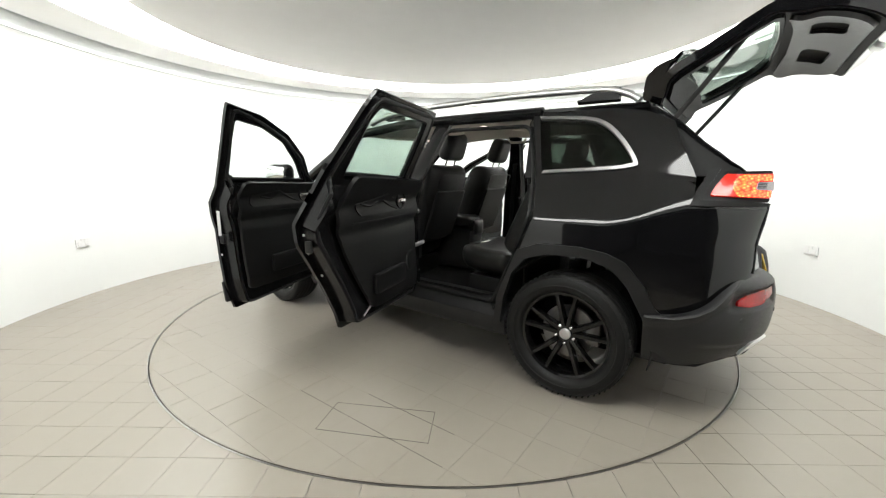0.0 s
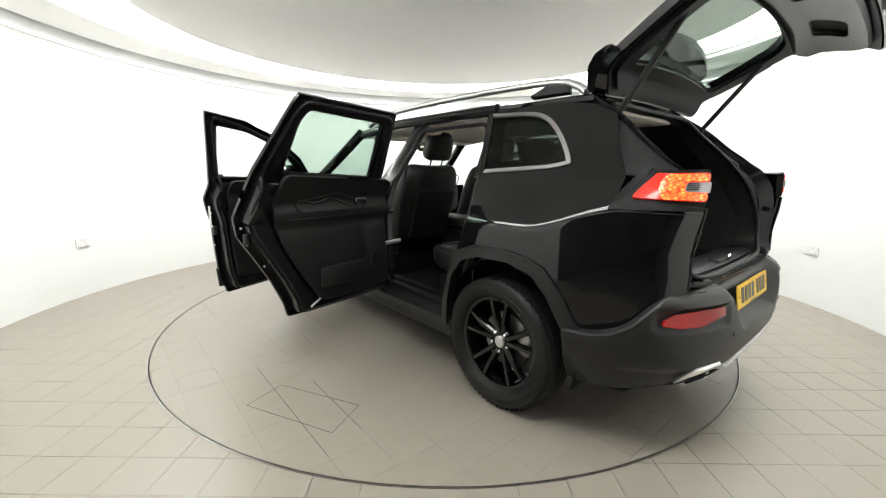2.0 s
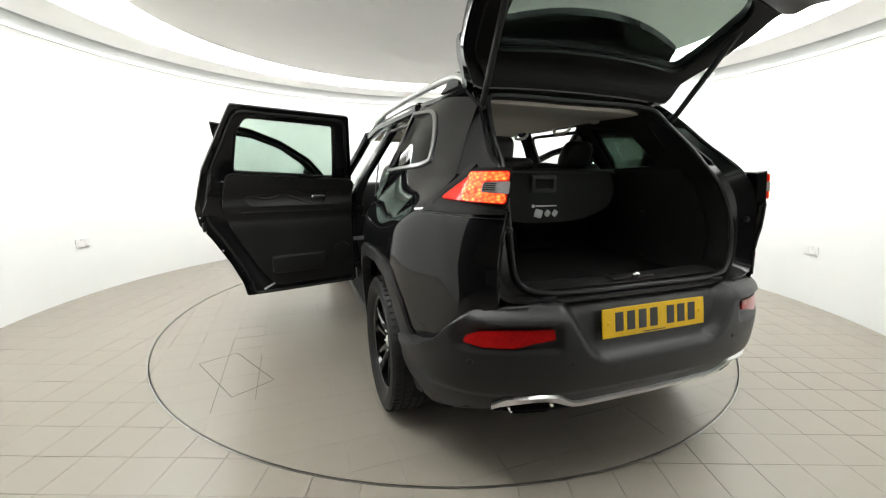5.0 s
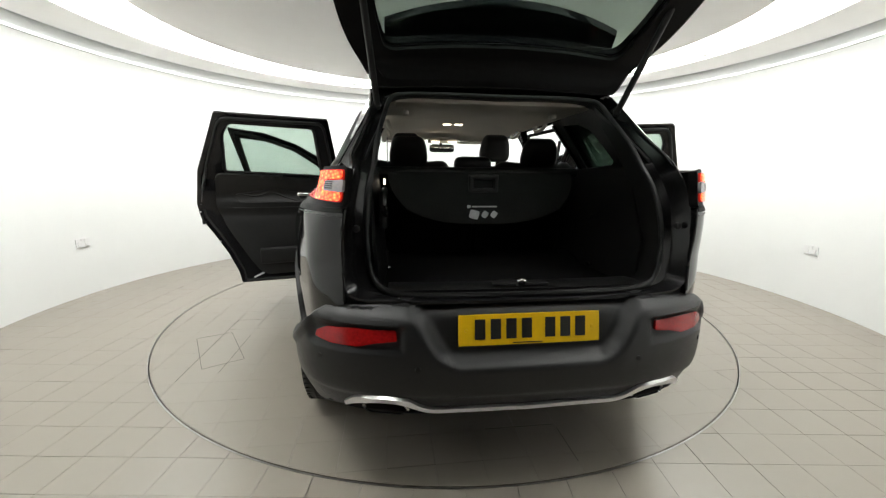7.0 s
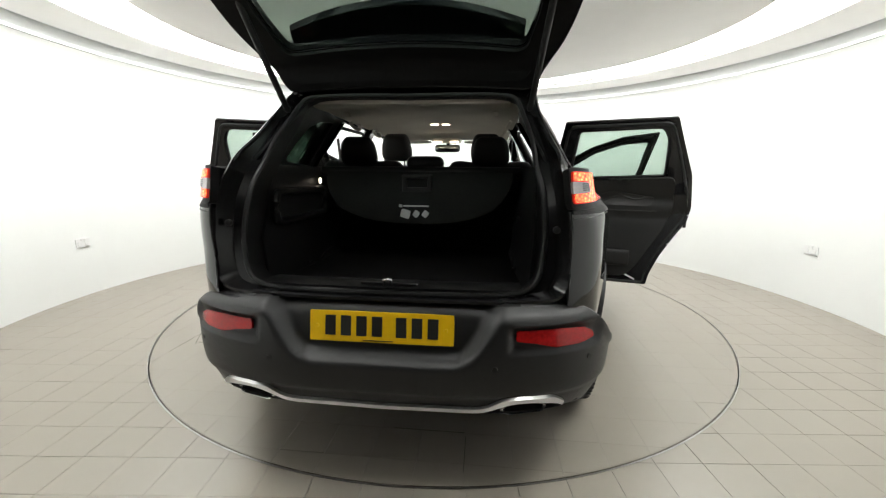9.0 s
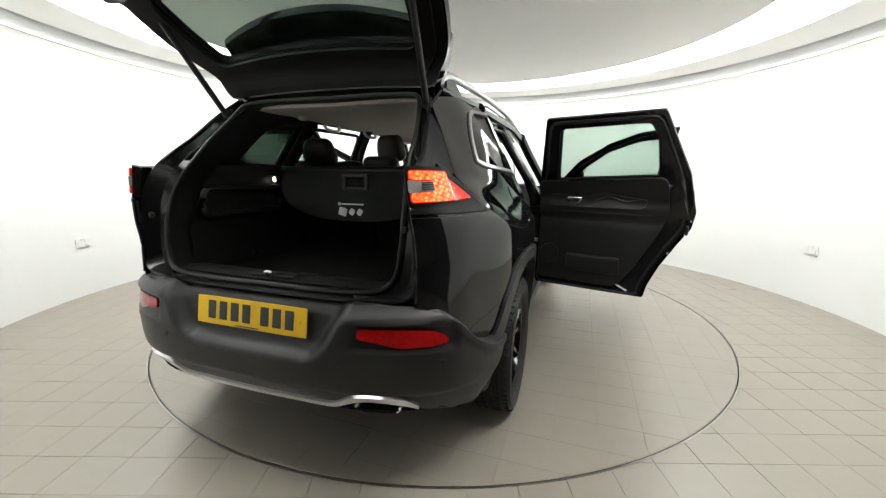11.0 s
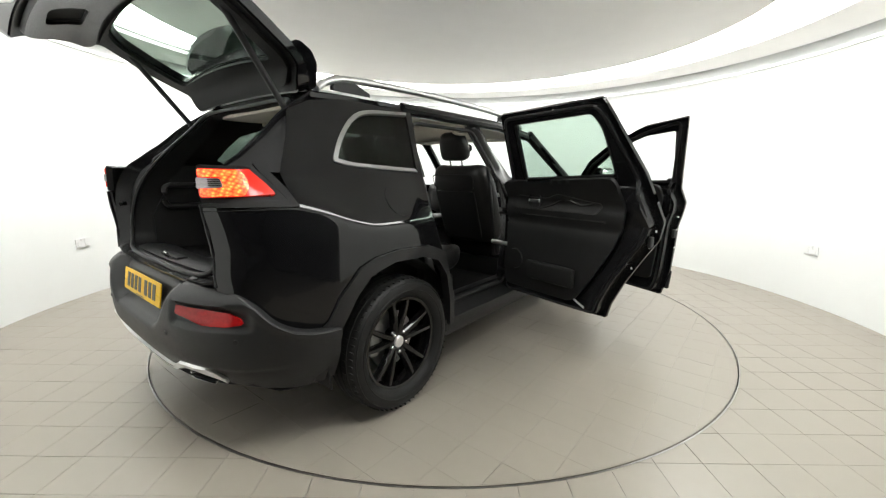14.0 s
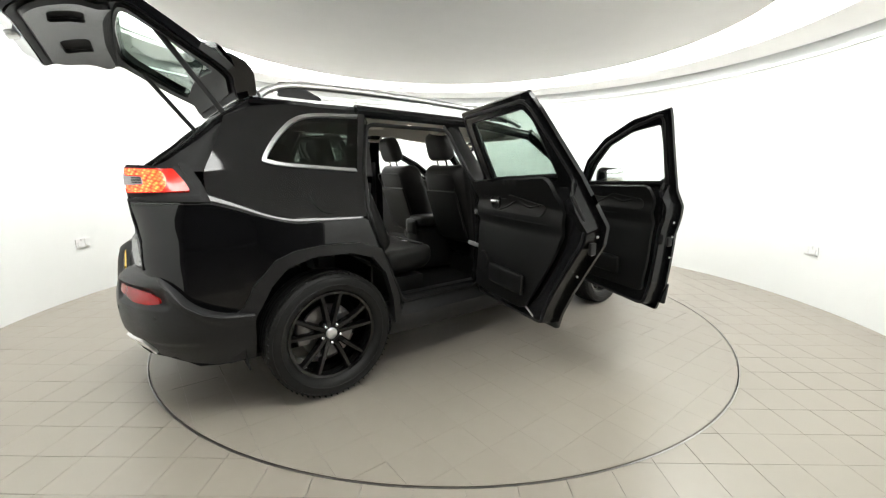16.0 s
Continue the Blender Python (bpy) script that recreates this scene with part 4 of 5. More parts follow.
def door(car, s, kind):
    rear = kind == "rear"
    if rear:
        hinge_y, angle = -0.30, 75.0
        raw = [(-0.30, 0.375), (-0.30, 1.10), (-0.425, 1.575), (-1.13, 1.585), (-1.28, 1.22), (-1.322, 0.98), (-1.305, 0.87), (-1.235, 0.76), (-1.145, 0.60), (-1.085, 0.46), (-1.068, 0.375)]
        win = rounded([(-0.455, 1.175), (-0.52, 1.51), (-1.055, 1.522), (-1.10, 1.45), (-1.115, 1.205)], 0.03)
        trim = rounded([(-0.345, 0.45), (-0.345, 1.165), (-1.165, 1.20), (-1.185, 0.98), (-1.13, 0.82), (-0.985, 0.56), (-0.90, 0.45)], 0.05)
        hx, hz = -0.595, 1.045
    else:
        hinge_y, angle = 0.68, 72.5
        raw = [(0.68, 0.375), (0.68, 0.98), (0.615, 1.105), (0.37, 1.325), (0.12, 1.458), (-0.14, 1.54), (-0.425, 1.572), (-0.30, 1.12), (-0.33, 1.02), (-0.285, 0.85), (-0.275, 0.50), (-0.235, 0.335)]
        win = rounded([(0.46, 1.15), (0.30, 1.285), (0.10, 1.405), (-0.13, 1.478), (-0.35, 1.50), (-0.275, 1.165)], 0.03)
        trim = rounded([(0.60, 0.46), (0.60, 1.02), (0.52, 1.13), (-0.225, 1.15), (-0.215, 0.62), (-0.20, 0.46)], 0.05)
        hx, hz = 0.36, 1.045
    out = rounded(raw, 0.014)
    name = "rear_door" if rear else "front_door"
    d = part(name, sided(panel(out, R, 0.018, [win], cell=0.04), s), PAINT, car, "gloss black door swung wide open", angle=40)
    shell = rounded(shrink(raw, 0.03), 0.035)
    part("inner_shell", sided(panel(shell, R, lambda u, z: door_shell_thick()(u, z) - 0.016, [shrink(win, -0.010)], cell=0.04, lift=-0.0165), s), INNER, d, "black painted inner door shell", angle=30)
    hinge = Vector((s * 0.868, hinge_y, 0))
    d.matrix_basis = Matrix.Translation(hinge) @ Matrix.Rotation(radians(s * angle), 4, "Z") @ Matrix.Translation(-hinge)

    def inner(k):
        def f(u, z):
            x, y, zz = R(u, z)
            e = 0.0
            # soft padding, armrest shelf and a hollow below it
            e += 0.026 * step(0.90, 0.955, z) * step(1.05, 0.96, z)
            e += 0.020 * step(0.45, 0.55, z) * step(0.95, 0.85, z) * (1 if not rear else 0.8)
            e += 0.018 * step(1.06, 1.12, z)
            return (x - k - e, y, zz)
        return f
    part("door_trim", sided(panel(trim, inner(0.108), 0.02, cell=0.03), s), TRIM, d, "black door trim panel", angle=55)
    # softer insert above the armrest
    if rear:
        ins = rounded([(-0.42, 0.985), (-0.44, 1.09), (-0.68, 1.075), (-0.78, 1.11), (-1.06, 1.06), (-1.04, 0.985)], 0.03)
    else:
        ins = rounded([(0.50, 0.985), (0.47, 1.08), (0.2, 1.06), (0.10, 1.10), (-0.14, 1.07), (-0.16, 0.985)], 0.03)
    part("leather_insert", sided(panel(ins, inner(0.108), 0.006, cell=0.03, lift=-0.022), s), LEATHER, d, "stitched leather insert")
    wave = [(hx + a, b) for a, b in ((-0.05, 1.0), (-0.12, 1.02), (-0.20, 1.055), (-0.25, 1.06), (-0.33, 1.035), (-0.42, 1.05))]
    part("trim_seam", sided(tube(curve([inner(0.134)(u, z) for u, z in wave], 6), 0.008, 6), s), TRIM, d)
    arm = [inner(0.1275)(hx + (0.16 if rear else 0.1) * k - (0.10 if rear else 0.05), 0.952) for k in np.linspace(-2.4, 1.2, 12)]
    part("armrest_edge", sided(tube(arm, 0.0035, 8), s), TRIM, d)
    # handle in its bowl
    c = Vector(inner(0.14)(hx, hz))
    bowl = sided(moved(lathe([(0.012, 0.045), (0.0, 0.052), (-0.010, 0.05), (0.0, 0.042), (0.012, 0.02), (0.014, 0.0005)], 24), Matrix.Translation(c)), s)
    hb = part("handle_bowl", bowl, DARK, d)
    part("door_handle", sided(rbox(0.022, 0.098, 0.028, 0.011, 5, (c.x - 0.015, c.y - 0.005, c.z)), s), CHROME, hb, "chrome inner door handle")
    # map pocket and speaker
    pc = Vector(inner(0.15)(hx - 0.15 if rear else hx - 0.1, 0.60))
    part("door_pocket", sided(rbox(0.03, 0.36 if rear else 0.55, 0.12, 0.014, 4, pc), s), TRIM, d)
    part("speaker_grille", sided(moved(lathe([(0.0, 0.07), (-0.012, 0.066), (-0.014, 0.0005)], 28), Matrix.Translation(Vector(inner(0.128)(hx + 0.16 if rear else hx + 0.12, 0.64)))), s), TRIM, d)
    # seals and glass
    part("door_glass", sided(panel(win, R, 0.004, cell=0.07, lift=-0.018), s), TINT if rear else CLEAR, d, "green-tinted door glass" if rear else "clear lowered door glass")
    part("door_seal", sided(tube([Vector(R(u, z)) - Vector((0.098 - 0.062 * step(1.1, 1.2, z), 0, 0)) for u, z in dense(rounded(shrink(raw, 0.05), 0.05), 0.035)], 0.011, 8, closed=True), s), SEAL, d, "black rubber door seal")
    part("window_seal", sided(tube([Vector(R(u, z)) - Vector((0.022, 0, 0)) for u, z in dense(win, 0.04)], 0.012, 6, closed=True), s), SEAL, d)
    # latch on the shut edge
    ly = -1.285 if rear else -0.29
    lat = Vector(R(ly, 0.86 if rear else 0.80))
    part("door_latch", sided(rbox(0.035, 0.02, 0.06, 0.006, 3, (lat.x - 0.06, lat.y + 0.002, lat.z)), s), TRIM, d, "metal door latch")
    for z in (0.70, 0.83, 0.92):
        q = Vector(R(-1.30 if rear else -0.30, z))
        part("edge_bolt", sided(rbox(0.012, 0.008, 0.012, 0.004, 2, (q.x - 0.05, (-1.3 + max(0, 0.87 - z) * 0.65 if rear else -0.298), z)), s), SATIN, d)
    for z in (0.52, 0.95):
        part("door_hinge", sided(rbox(0.05, 0.09, 0.05, 0.01, 3, (0.80, hinge_y + 0.01, z)), s), INNER, d)
    part("check_strap", sided(rbox(0.02, 0.16, 0.03, 0.006, 2, (0.79, hinge_y + 0.05, 0.72)), s), SATIN, d)
    if rear:
        part("edge_sticker", sided(moved(rbox(0.002, 0.11, 0.013, 0.001, 1), Matrix.Translation((Vector(inner(0.112)(-0.93, 0.455)))) @ pose(0, 0, 0, 26)), s), PRINT, d)
        # flat outer trim of the belt line
        belt = [Vector(R(u, 1.165)) + Vector((0.004, 0, 0)) for u in np.linspace(-0.33, -1.19, 12)]
    else:
        belt = [Vector(R(u, 1.135)) + Vector((0.004, 0, 0)) for u in np.linspace(0.55, -0.29, 12)]
        if s < 0:
            part("edge_sticker", sided(rbox(0.022, 0.003, 0.15, 0.001, 1, (0.835, -0.325, 0.90)), s), PRINT, d, "white sticker on the door edge")
        mir = part("door_mirror", sided(rbox(0.225, 0.10, 0.14, 0.05, 6, (1.01, 0.43, 1.198)), s), PAINT, d, "gloss black door mirror")
        part("mirror_glass", sided(moved(rbox(0.165, 0.008, 0.096, 0.03, 4), Matrix.Translation((1.012, 0.381, 1.198)) @ pose(0, 0, 0, 0, 0, -9)), s), MIRROR, mir, "mirror glass")
        part("mirror_arm", sided(tube([(0.83, 0.50, 1.10), (0.90, 0.47, 1.12), (0.98, 0.44, 1.15)], 0.025, 8), s), TRIM, mir)
    if not rear:
        k = Vector(R(-0.235, 1.165))
        part("lock_knob", sided(rbox(0.02, 0.028, 0.026, 0.005, 2, (k.x - 0.03, k.y, k.z + 0.01)), s), TRIM, d)
    part("belt_trim", sided(tube(belt, 0.009, 6), s), SATIN, d, "satin chrome belt trim")
    part("lower_cladding", sided(panel(rounded([(-0.31, 0.385), (-0.31, 0.52), (-1.06, 0.53), (-1.04, 0.395)] if rear else [(0.67, 0.385), (0.67, 0.52), (-0.28, 0.52), (-0.275, 0.385)], 0.01), R, 0.012, cell=0.06, lift=0.013), s), CLAD, d, "matt dark lower cladding")


# ---- tailgate, load space and cabin ----
GATE_HINGE = Vector((0, -1.70, 1.60))
GATE_OPEN = -72.0


def tailgate(car):
    prof = [(-1.695, 1.618), (-1.80, 1.60), (-1.93, 1.50), (-2.05, 1.40), (-2.16, 1.305), (-2.25, 1.215), (-2.30, 1.13), (-2.318, 1.02), (-2.312, 0.92), (-2.285, 0.83), (-2.26, 0.79)]
    arc = [0.0]
    for a, b in zip(prof, prof[1:]):
        arc.append(arc[-1] + math.dist(a, b))
    fy, fz = spline(arc, [p[0] for p in prof]), spline(arc, [p[1] for p in prof])
    total = arc[-1]
    half = spline([0, 0.15, 0.3, 0.45, 0.6, 0.75, 0.9, 1.05, total], [0.555, 0.61, 0.652, 0.678, 0.685, 0.672, 0.645, 0.595, 0.545])

    def surf(x, v):
        q = -v
        bow = 0.05 * (abs(x) / 0.6) ** 2.4
        return (x, fy(q) + bow * (0.4 + 0.6 * step(0, 0.5, q)), fz(q) - bow * 0.8 * step(0.3, 0.0, q))
    vs = np.linspace(0.01, total - 0.004, 16)
    right = [(half(v), -v) for v in vs]
    out = right + [(-x, v) for x, v in reversed(right)]
    out = rounded(out, 0.05, 2)
    win = rounded([(0.50, -0.235), (0.535, -0.42), (0.545, -0.58), (0.49, -0.635), (0, -0.65), (-0.49, -0.635), (-0.545, -0.58), (-0.535, -0.42), (-0.50, -0.235), (-0.25, -0.245), (0, -0.25), (0.25, -0.245)], 0.05)

    def thick(x, v):
        return 0.035 + 0.055 * step(0.62, 0.74, -v) + 0.02 * step(0.16, 0.05, -v)
    g = part("tailgate", panel(out, surf, thick, [win], cell=0.045), PAINT, car, "gloss black tailgate raised high open", angle=40)
    g.matrix_basis = Matrix.Translation(GATE_HINGE) @ Matrix.Rotation(radians(GATE_OPEN), 4, "X") @ Matrix.Translation(-GATE_HINGE)
    part("tailgate_glass", panel(shrink(win, -0.03), surf, 0.004, cell=0.08, lift=-0.004), TINT, g, "green-tinted tailgate glass")
    # trims on the inside
    upper = rounded([(0.52, -0.045), (0.60, -0.25), (0.64, -0.45), (0.645, -0.665), (-0.645, -0.665), (-0.64, -0.45), (-0.60, -0.25), (-0.52, -0.045)], 0.04)

    def lifted(k, wave=0.0):
        def f(x, v):
            p, n = Vector(surf(x, v)), None
            e = 0.004
            n = (Vector(surf(x + e, v)) - Vector(surf(x - e, v))).cross(Vector(surf(x, v + e)) - Vector(surf(x, v - e))).normalized()
            return p - n * (thick(x, v) + k)
        return f
    part("gate_frame", panel(shrink(out, 0.008), lifted(0.004), 0.003, [shrink(win, -0.003)], cell=0.06), GATETRIM, g, "black painted inner frame of the tailgate", angle=50)
    part("upper_trim", panel(shrink(upper, 0.004), lifted(0.012), 0.016, [shrink(win, -0.006)], cell=0.05), GATETRIM, g, "black plastic glass surround", angle=50)
    low = rounded([(0.64, -0.675), (0.625, -0.85), (0.585, -0.99), (0.48, -1.085), (-0.48, -1.085), (-0.585, -0.99), (-0.625, -0.85), (-0.64, -0.675), (-0.25, -0.70), (0.25, -0.70)], 0.05)
    grips = [rounded([(s * 0.15, -0.775), (s * 0.18, -0.98), (s * 0.42, -0.965), (s * 0.39, -0.765)], 0.05) for s in (1, -1)]
    lt = part("lower_trim", panel(low, lifted(0.016), 0.02, grips, cell=0.04), HATCHGREY, g, "satin grey tailgate trim", angle=50)
    for q in grips:
        part("grip_recess", panel(shrink(q, -0.006), lifted(0.006), 0.006, cell=0.04), DARK, lt, "dark pull recess")
        part("grip_rim", tube([lifted(0.017)(x, v) for x, v in dense(q, 0.03)], 0.006, 6, closed=True), HATCHGREY, lt)
    part("lower_seam", tube([lifted(0.017)(x, v) for x, v in dense(rounded([(0.57, -0.72), (0.56, -0.83), (0.46, -0.80), (0.48, -0.715)], 0.03), 0.03)], 0.003, 5, closed=True), DARK, lt)
    part("gate_latch", rbox(0.09, 0.03, 0.05, 0.01, 3, (0, -2.20, 0.815)), SATIN, g, "metal tailgate latch")
    # hinge-side trim of ribs and pads
    for x in np.linspace(-0.44, 0.44, 9):
        q = lifted(0.012)(x, -0.075)
        part("rib_pad", rbox(0.05, 0.035, 0.02, 0.008, 3, q), TRIM, g)
    part("header_trim", tube([lifted(0.016)(x, -0.10) for x in np.linspace(-0.48, 0.48, 15)], 0.012, 8), GATETRIM, g, "black hinge-side trim strip")
    # spoiler with its side fins
    rows = []
    for q, h in ((0.0, 0.0), (0.09, 0.016), (0.20, 0.034), (0.32, 0.052), (0.355, 0.052), (0.34, 0.036), (0.21, 0.010)):
        row = []
        for x in np.linspace(-0.50, 0.50, 21):
            p = Vector(surf(x, -q * (1 - 0.22 * (x / 0.5) ** 2)))
            row.append(p + Vector((0, -h * 0.9, h * 0.9)))
        rows.append(row)
    sp = part("spoiler", loft(rows, thick=0.006), PAINT, g, "gloss black roof spoiler")
    for s in (1, -1):
        outl = rounded([(0.0, -0.01), (-0.015, 0.03), (-0.12, 0.06), (-0.20, 0.062), (-0.262, 0.042), (-0.275, 0.015), (-0.235, 0.022), (-0.20, 0.0), (-0.12, -0.022), (-0.05, -0.02)], 0.014)

        def fin(a, b, s=s):
            q = max(-a, 0.01)
            p = Vector(surf(half(q) * 0.985, -q))
            return (s * (p.x + 0.004), p.y, p.z + b * 0.9 + 0.01)
        bm = bmesh.new()
        lv = [bm.verts.new(fin(a, b)) for a, b in outl]
        rv = [bm.verts.new(Vector(fin(a, b)) - Vector((s * 0.045, 0, 0))) for a, b in outl]
        for i in range(len(lv)):
            j = (i + 1) % len(lv)
            bm.faces.new((lv[i], lv[j], rv[j], rv[i]))
        bm.faces.new(lv[::-1])
        bm.faces.new(rv)
        part("spoiler_fin", bm, PAINT, sp, "gloss black spoiler end fin", angle=30)
        # gas strut and hinge
        a, b, c = Vector((s * 0.535, -1.83, 1.485)), Vector((s * 0.576, -2.10, 1.848)), Vector((s * 0.606, -2.30, 2.105))
        st = part("gas_strut", tube([a, b], 0.0135, 12), TRIM, car, "black gas strut")
        part("strut_rod", tube([b, c], 0.0055, 8), TRIM, st, "thin dark strut rod")
        part("strut_end", moved(rbox(0.03, 0.03, 0.03, 0.01, 3), Matrix.Translation(c)), TRIM, st)
        part("strut_end", moved(rbox(0.03, 0.03, 0.03, 0.01, 3), Matrix.Translation(a)), TRIM, st)
        part("gate_hinge", rbox(0.05, 0.08, 0.03, 0.01, 3, (s * 0.50, -1.70, 1.596)), SATIN, car, "metal tailgate hinge")
        part("gate_bump_stop", lathe([(0, 0.013), (0.012, 0.013), (0.016, 0.008), (0.016, 0.0005)], 16, "z"), RUBBER, car).matrix_basis = Matrix.Translation((s * 0.605, -2.205, 1.02)) @ pose(0, 0, 0, 90)


def load_space(car):
    outer = [(0.0, -1.72, 1.60), (0.30, -1.72, 1.598), (0.50, -1.715, 1.592), (0.56, -1.72, 1.575), (0.562, -1.87, 1.475), (0.592, -1.985, 1.37), (0.622, -2.09, 1.285), (0.618, -2.165, 1.225), (0.64, -2.215, 1.12), (0.648, -2.232, 0.95), (0.64, -2.238, 0.80), (0.50, -2.262, 0.772), (0.25, -2.268, 0.765), (0.0, -2.27, 0.765)]
    inner = [(0.0, -1.74, 1.55), (0.24, -1.74, 1.552), (0.40, -1.745, 1.548), (0.475, -1.76, 1.53), (0.51, -1.84, 1.44), (0.535, -1.94, 1.34), (0.545, -2.03, 1.24), (0.563, -2.085, 1.16), (0.572, -2.13, 1.06), (0.572, -2.16, 0.94), (0.55, -2.175, 0.83), (0.47, -2.20, 0.785), (0.25, -2.215, 0.775), (0.0, -2.215, 0.775)]
    deep = [(0.0, -1.66, 1.54), (0.24, -1.66, 1.545), (0.42, -1.66, 1.54), (0.50, -1.68, 1.51), (0.525, -1.74, 1.42), (0.545, -1.82, 1.33), (0.555, -1.9, 1.23), (0.56, -1.95, 1.15), (0.56, -2.0, 1.06), (0.56, -2.03, 0.94), (0.55, -2.05, 0.82), (0.47, -2.09, 0.755), (0.25, -2.10, 0.75), (0.0, -2.10, 0.75)]

    def full(line):
        c = curve(line, 5)
        return c + [Vector((-p.x, p.y, p.z)) for p in reversed(c[:-1])][:-1]
    fo, fi, fd = full(outer), full(inner), full(deep)
    mid = [(a * 0.55 + b * 0.45) + Vector((0, 0.025, 0)) for a, b in zip(fo, fi)]
    part("tailgate_frame", loft([fo, mid, [p + Vector((0, -0.01, 0)) for p in fi]], close_u=True, thick=0.01), INNER, car, "gloss black tailgate aperture", angle=30)
    part("frame_lining", loft([[p + Vector((0, -0.008, 0)) for p in fi], [(a + b) / 2 for a, b in zip(fi, fd)], fd], close_u=True), TRIM, car, "black plastic aperture lining")
    part("aperture_seal", tube([p + Vector((0, -0.016, 0)) for p in fi], 0.0105, 8, closed=True), SEAL, car, "black rubber aperture seal")
    part("rear_header", rbox(0.92, 0.16, 0.03, 0.013, 5, (0, -1.60, 1.540)), LINER, car, "beige rear end of the headliner")
    # sill plate
    rows = [[(x, y - 0.02 * (x / 0.5) ** 2 * -1, z) for x in np.linspace(-0.5, 0.5, 15)] for y, z in ((-2.205, 0.787), (-2.16, 0.795), (-2.08, 0.785), (-2.02, 0.765))]
    sill = part("load_sill", loft(rows, thick=0.01), TRIM, car, "black load sill plate")
    part("sill_grip", rbox(0.22, 0.05, 0.012, 0.005, 3, (0, -2.165, 0.798)), HATCHGREY, sill)
    part("striker", tube([(-0.015, -2.19, 0.795), (-0.015, -2.20, 0.815), (0.0, -2.20, 0.82), (0.012, -2.20, 0.815), (0.012, -2.19, 0.795)], 0.006, 8), CHROME, sill, "bright steel striker")
    part("load_floor", rbox(1.06, 0.98, 0.03, 0.01, 4, (0, -1.56, 0.735)), CARPET, car, "black carpeted load floor")
    part("floor_grip", rbox(0.10, 0.05, 0.008, 0.003, 2, (0.02, -1.99, 0.753)), HATCHGREY, car)
    for s in (1, -1):
        rows = []
        for z, x in ((0.73, 0.50), (0.80, 0.515), (0.95, 0.525), (1.10, 0.535), (1.20, 0.545), (1.24, 0.56)):
            rows.append([(s * (x + 0.02 * step(-1.6, -2.1, y)), y, z) for y in np.linspace(-1.10, -2.08 + max(0, z - 0.95) * 0.55, 12)])
        part("load_side_trim", loft(rows, thick=0.012), TRIM, car, "black plastic load-space trim")
        # pillar trim round the quarter window
        win = [(-1.19, 1.50), (-1.40, 1.485), (-1.52, 1.445), (-1.60, 1.36), (-1.655, 1.28), (-1.60, 1.262), (-1.27, 1.248)]
        edge = [(-1.06, 1.53), (-1.70, 1.55), (-1.90, 1.40), (-2.04, 1.28), (-2.05, 1.19), (-1.13, 1.19)]
        part("pillar_trim", sided(panel(edge, lambda u, z: (R(u, z)[0] - 0.075, u, z), 0.008, [win], cell=0.05), s), TRIM, car, "black rear pillar trim")
    # open tray in the side trim
    fr = rounded([(-2.02, 1.0), (-2.02, 1.125), (-1.50, 1.125), (-1.50, 1.0)], 0.04)
    tray = part("side_pocket", tube([(-0.515, y, z) for y, z in dense(fr, 0.03)], 0.016, 8, closed=True), HATCHGREY, car, "open pocket in the side trim")
    part("pocket_back", loft([[(-0.532, y, z) for y in np.linspace(-2.01, -1.51, 6)] for z in (1.005, 1.06, 1.12)], thick=0.004), DARK, tray)
    part("load_lamp", rbox(0.01, 0.018, 0.028, 0.004, 2, (-0.515, -1.55, 1.165)), DOME, car, "small lit load-space lamp")
    part("bag_hook", rbox(0.02, 0.02, 0.03, 0.006, 2, (0.512, -1.72, 1.0)), TRIM, car)
    part("tie_down", rbox(0.02, 0.035, 0.02, 0.006, 2, (0.50, -1.75, 0.77)), CHROME, car)
    part("tie_down", rbox(0.02, 0.035, 0.02, 0.006, 2, (-0.50, -1.75, 0.77)), CHROME, car)
    # load cover hanging behind the seats
    rows = []
    for t in np.linspace(0, 1, 9):
        w = 0.50 - 0.10 * t ** 2
        row = []
        for x in np.linspace(-1, 1, 21):
            zz = 1.215 - 0.265 * t * (1 - 0.28 * abs(x) ** 3)
            row.append((x * w, -1.47 - 0.10 * math.sin(t * 1.5), zz))
        rows.append(row)
    cov = part("load_cover", loft(rows, thick=0.006), FABRIC, car, "charcoal fabric load cover pulled down")
    part("cover_cassette", tube([(-0.54, -1.44, 1.215), (0.54, -1.44, 1.215)], 0.028, 12), TRIM, cov)
    hd = part("cover_handle", join(*[rbox(a, 0.018, b, 0.008, 3, (x, -1.52, z)) for a, b, x, z in ((0.16, 0.026, 0, 1.192), (0.16, 0.026, 0, 1.122), (0.026, 0.092, -0.067, 1.157), (0.026, 0.092, 0.067, 1.157))]), HATCHGREY, cov, "moulded pull handle")
    part("handle_recess", rbox(0.125, 0.006, 0.065, 0.002, 2, (0, -1.512, 1.157)), DARK, hd)
    part("label_bar", rbox(0.135, 0.003, 0.008, 0.001, 1, (0.0, -1.556, 1.040)), PRINT, cov)
    part("label_mark", rbox(0.018, 0.003, 0.016, 0.001, 1, (-0.082, -1.556, 1.040)), PRINT, cov)
    for k, (x, w) in enumerate(((-0.055, 0.05), (0.002, 0.03), (0.05, 0.03))):
        part("label_picture", moved(rbox(w, 0.003, 0.045 - 0.01 * (k > 0), 0.006, 2), Matrix.Translation((x, -1.567, 1.0)) @ pose(0, 0, 0, 0, 35 if k else 15, 0)), PRINT, cov)


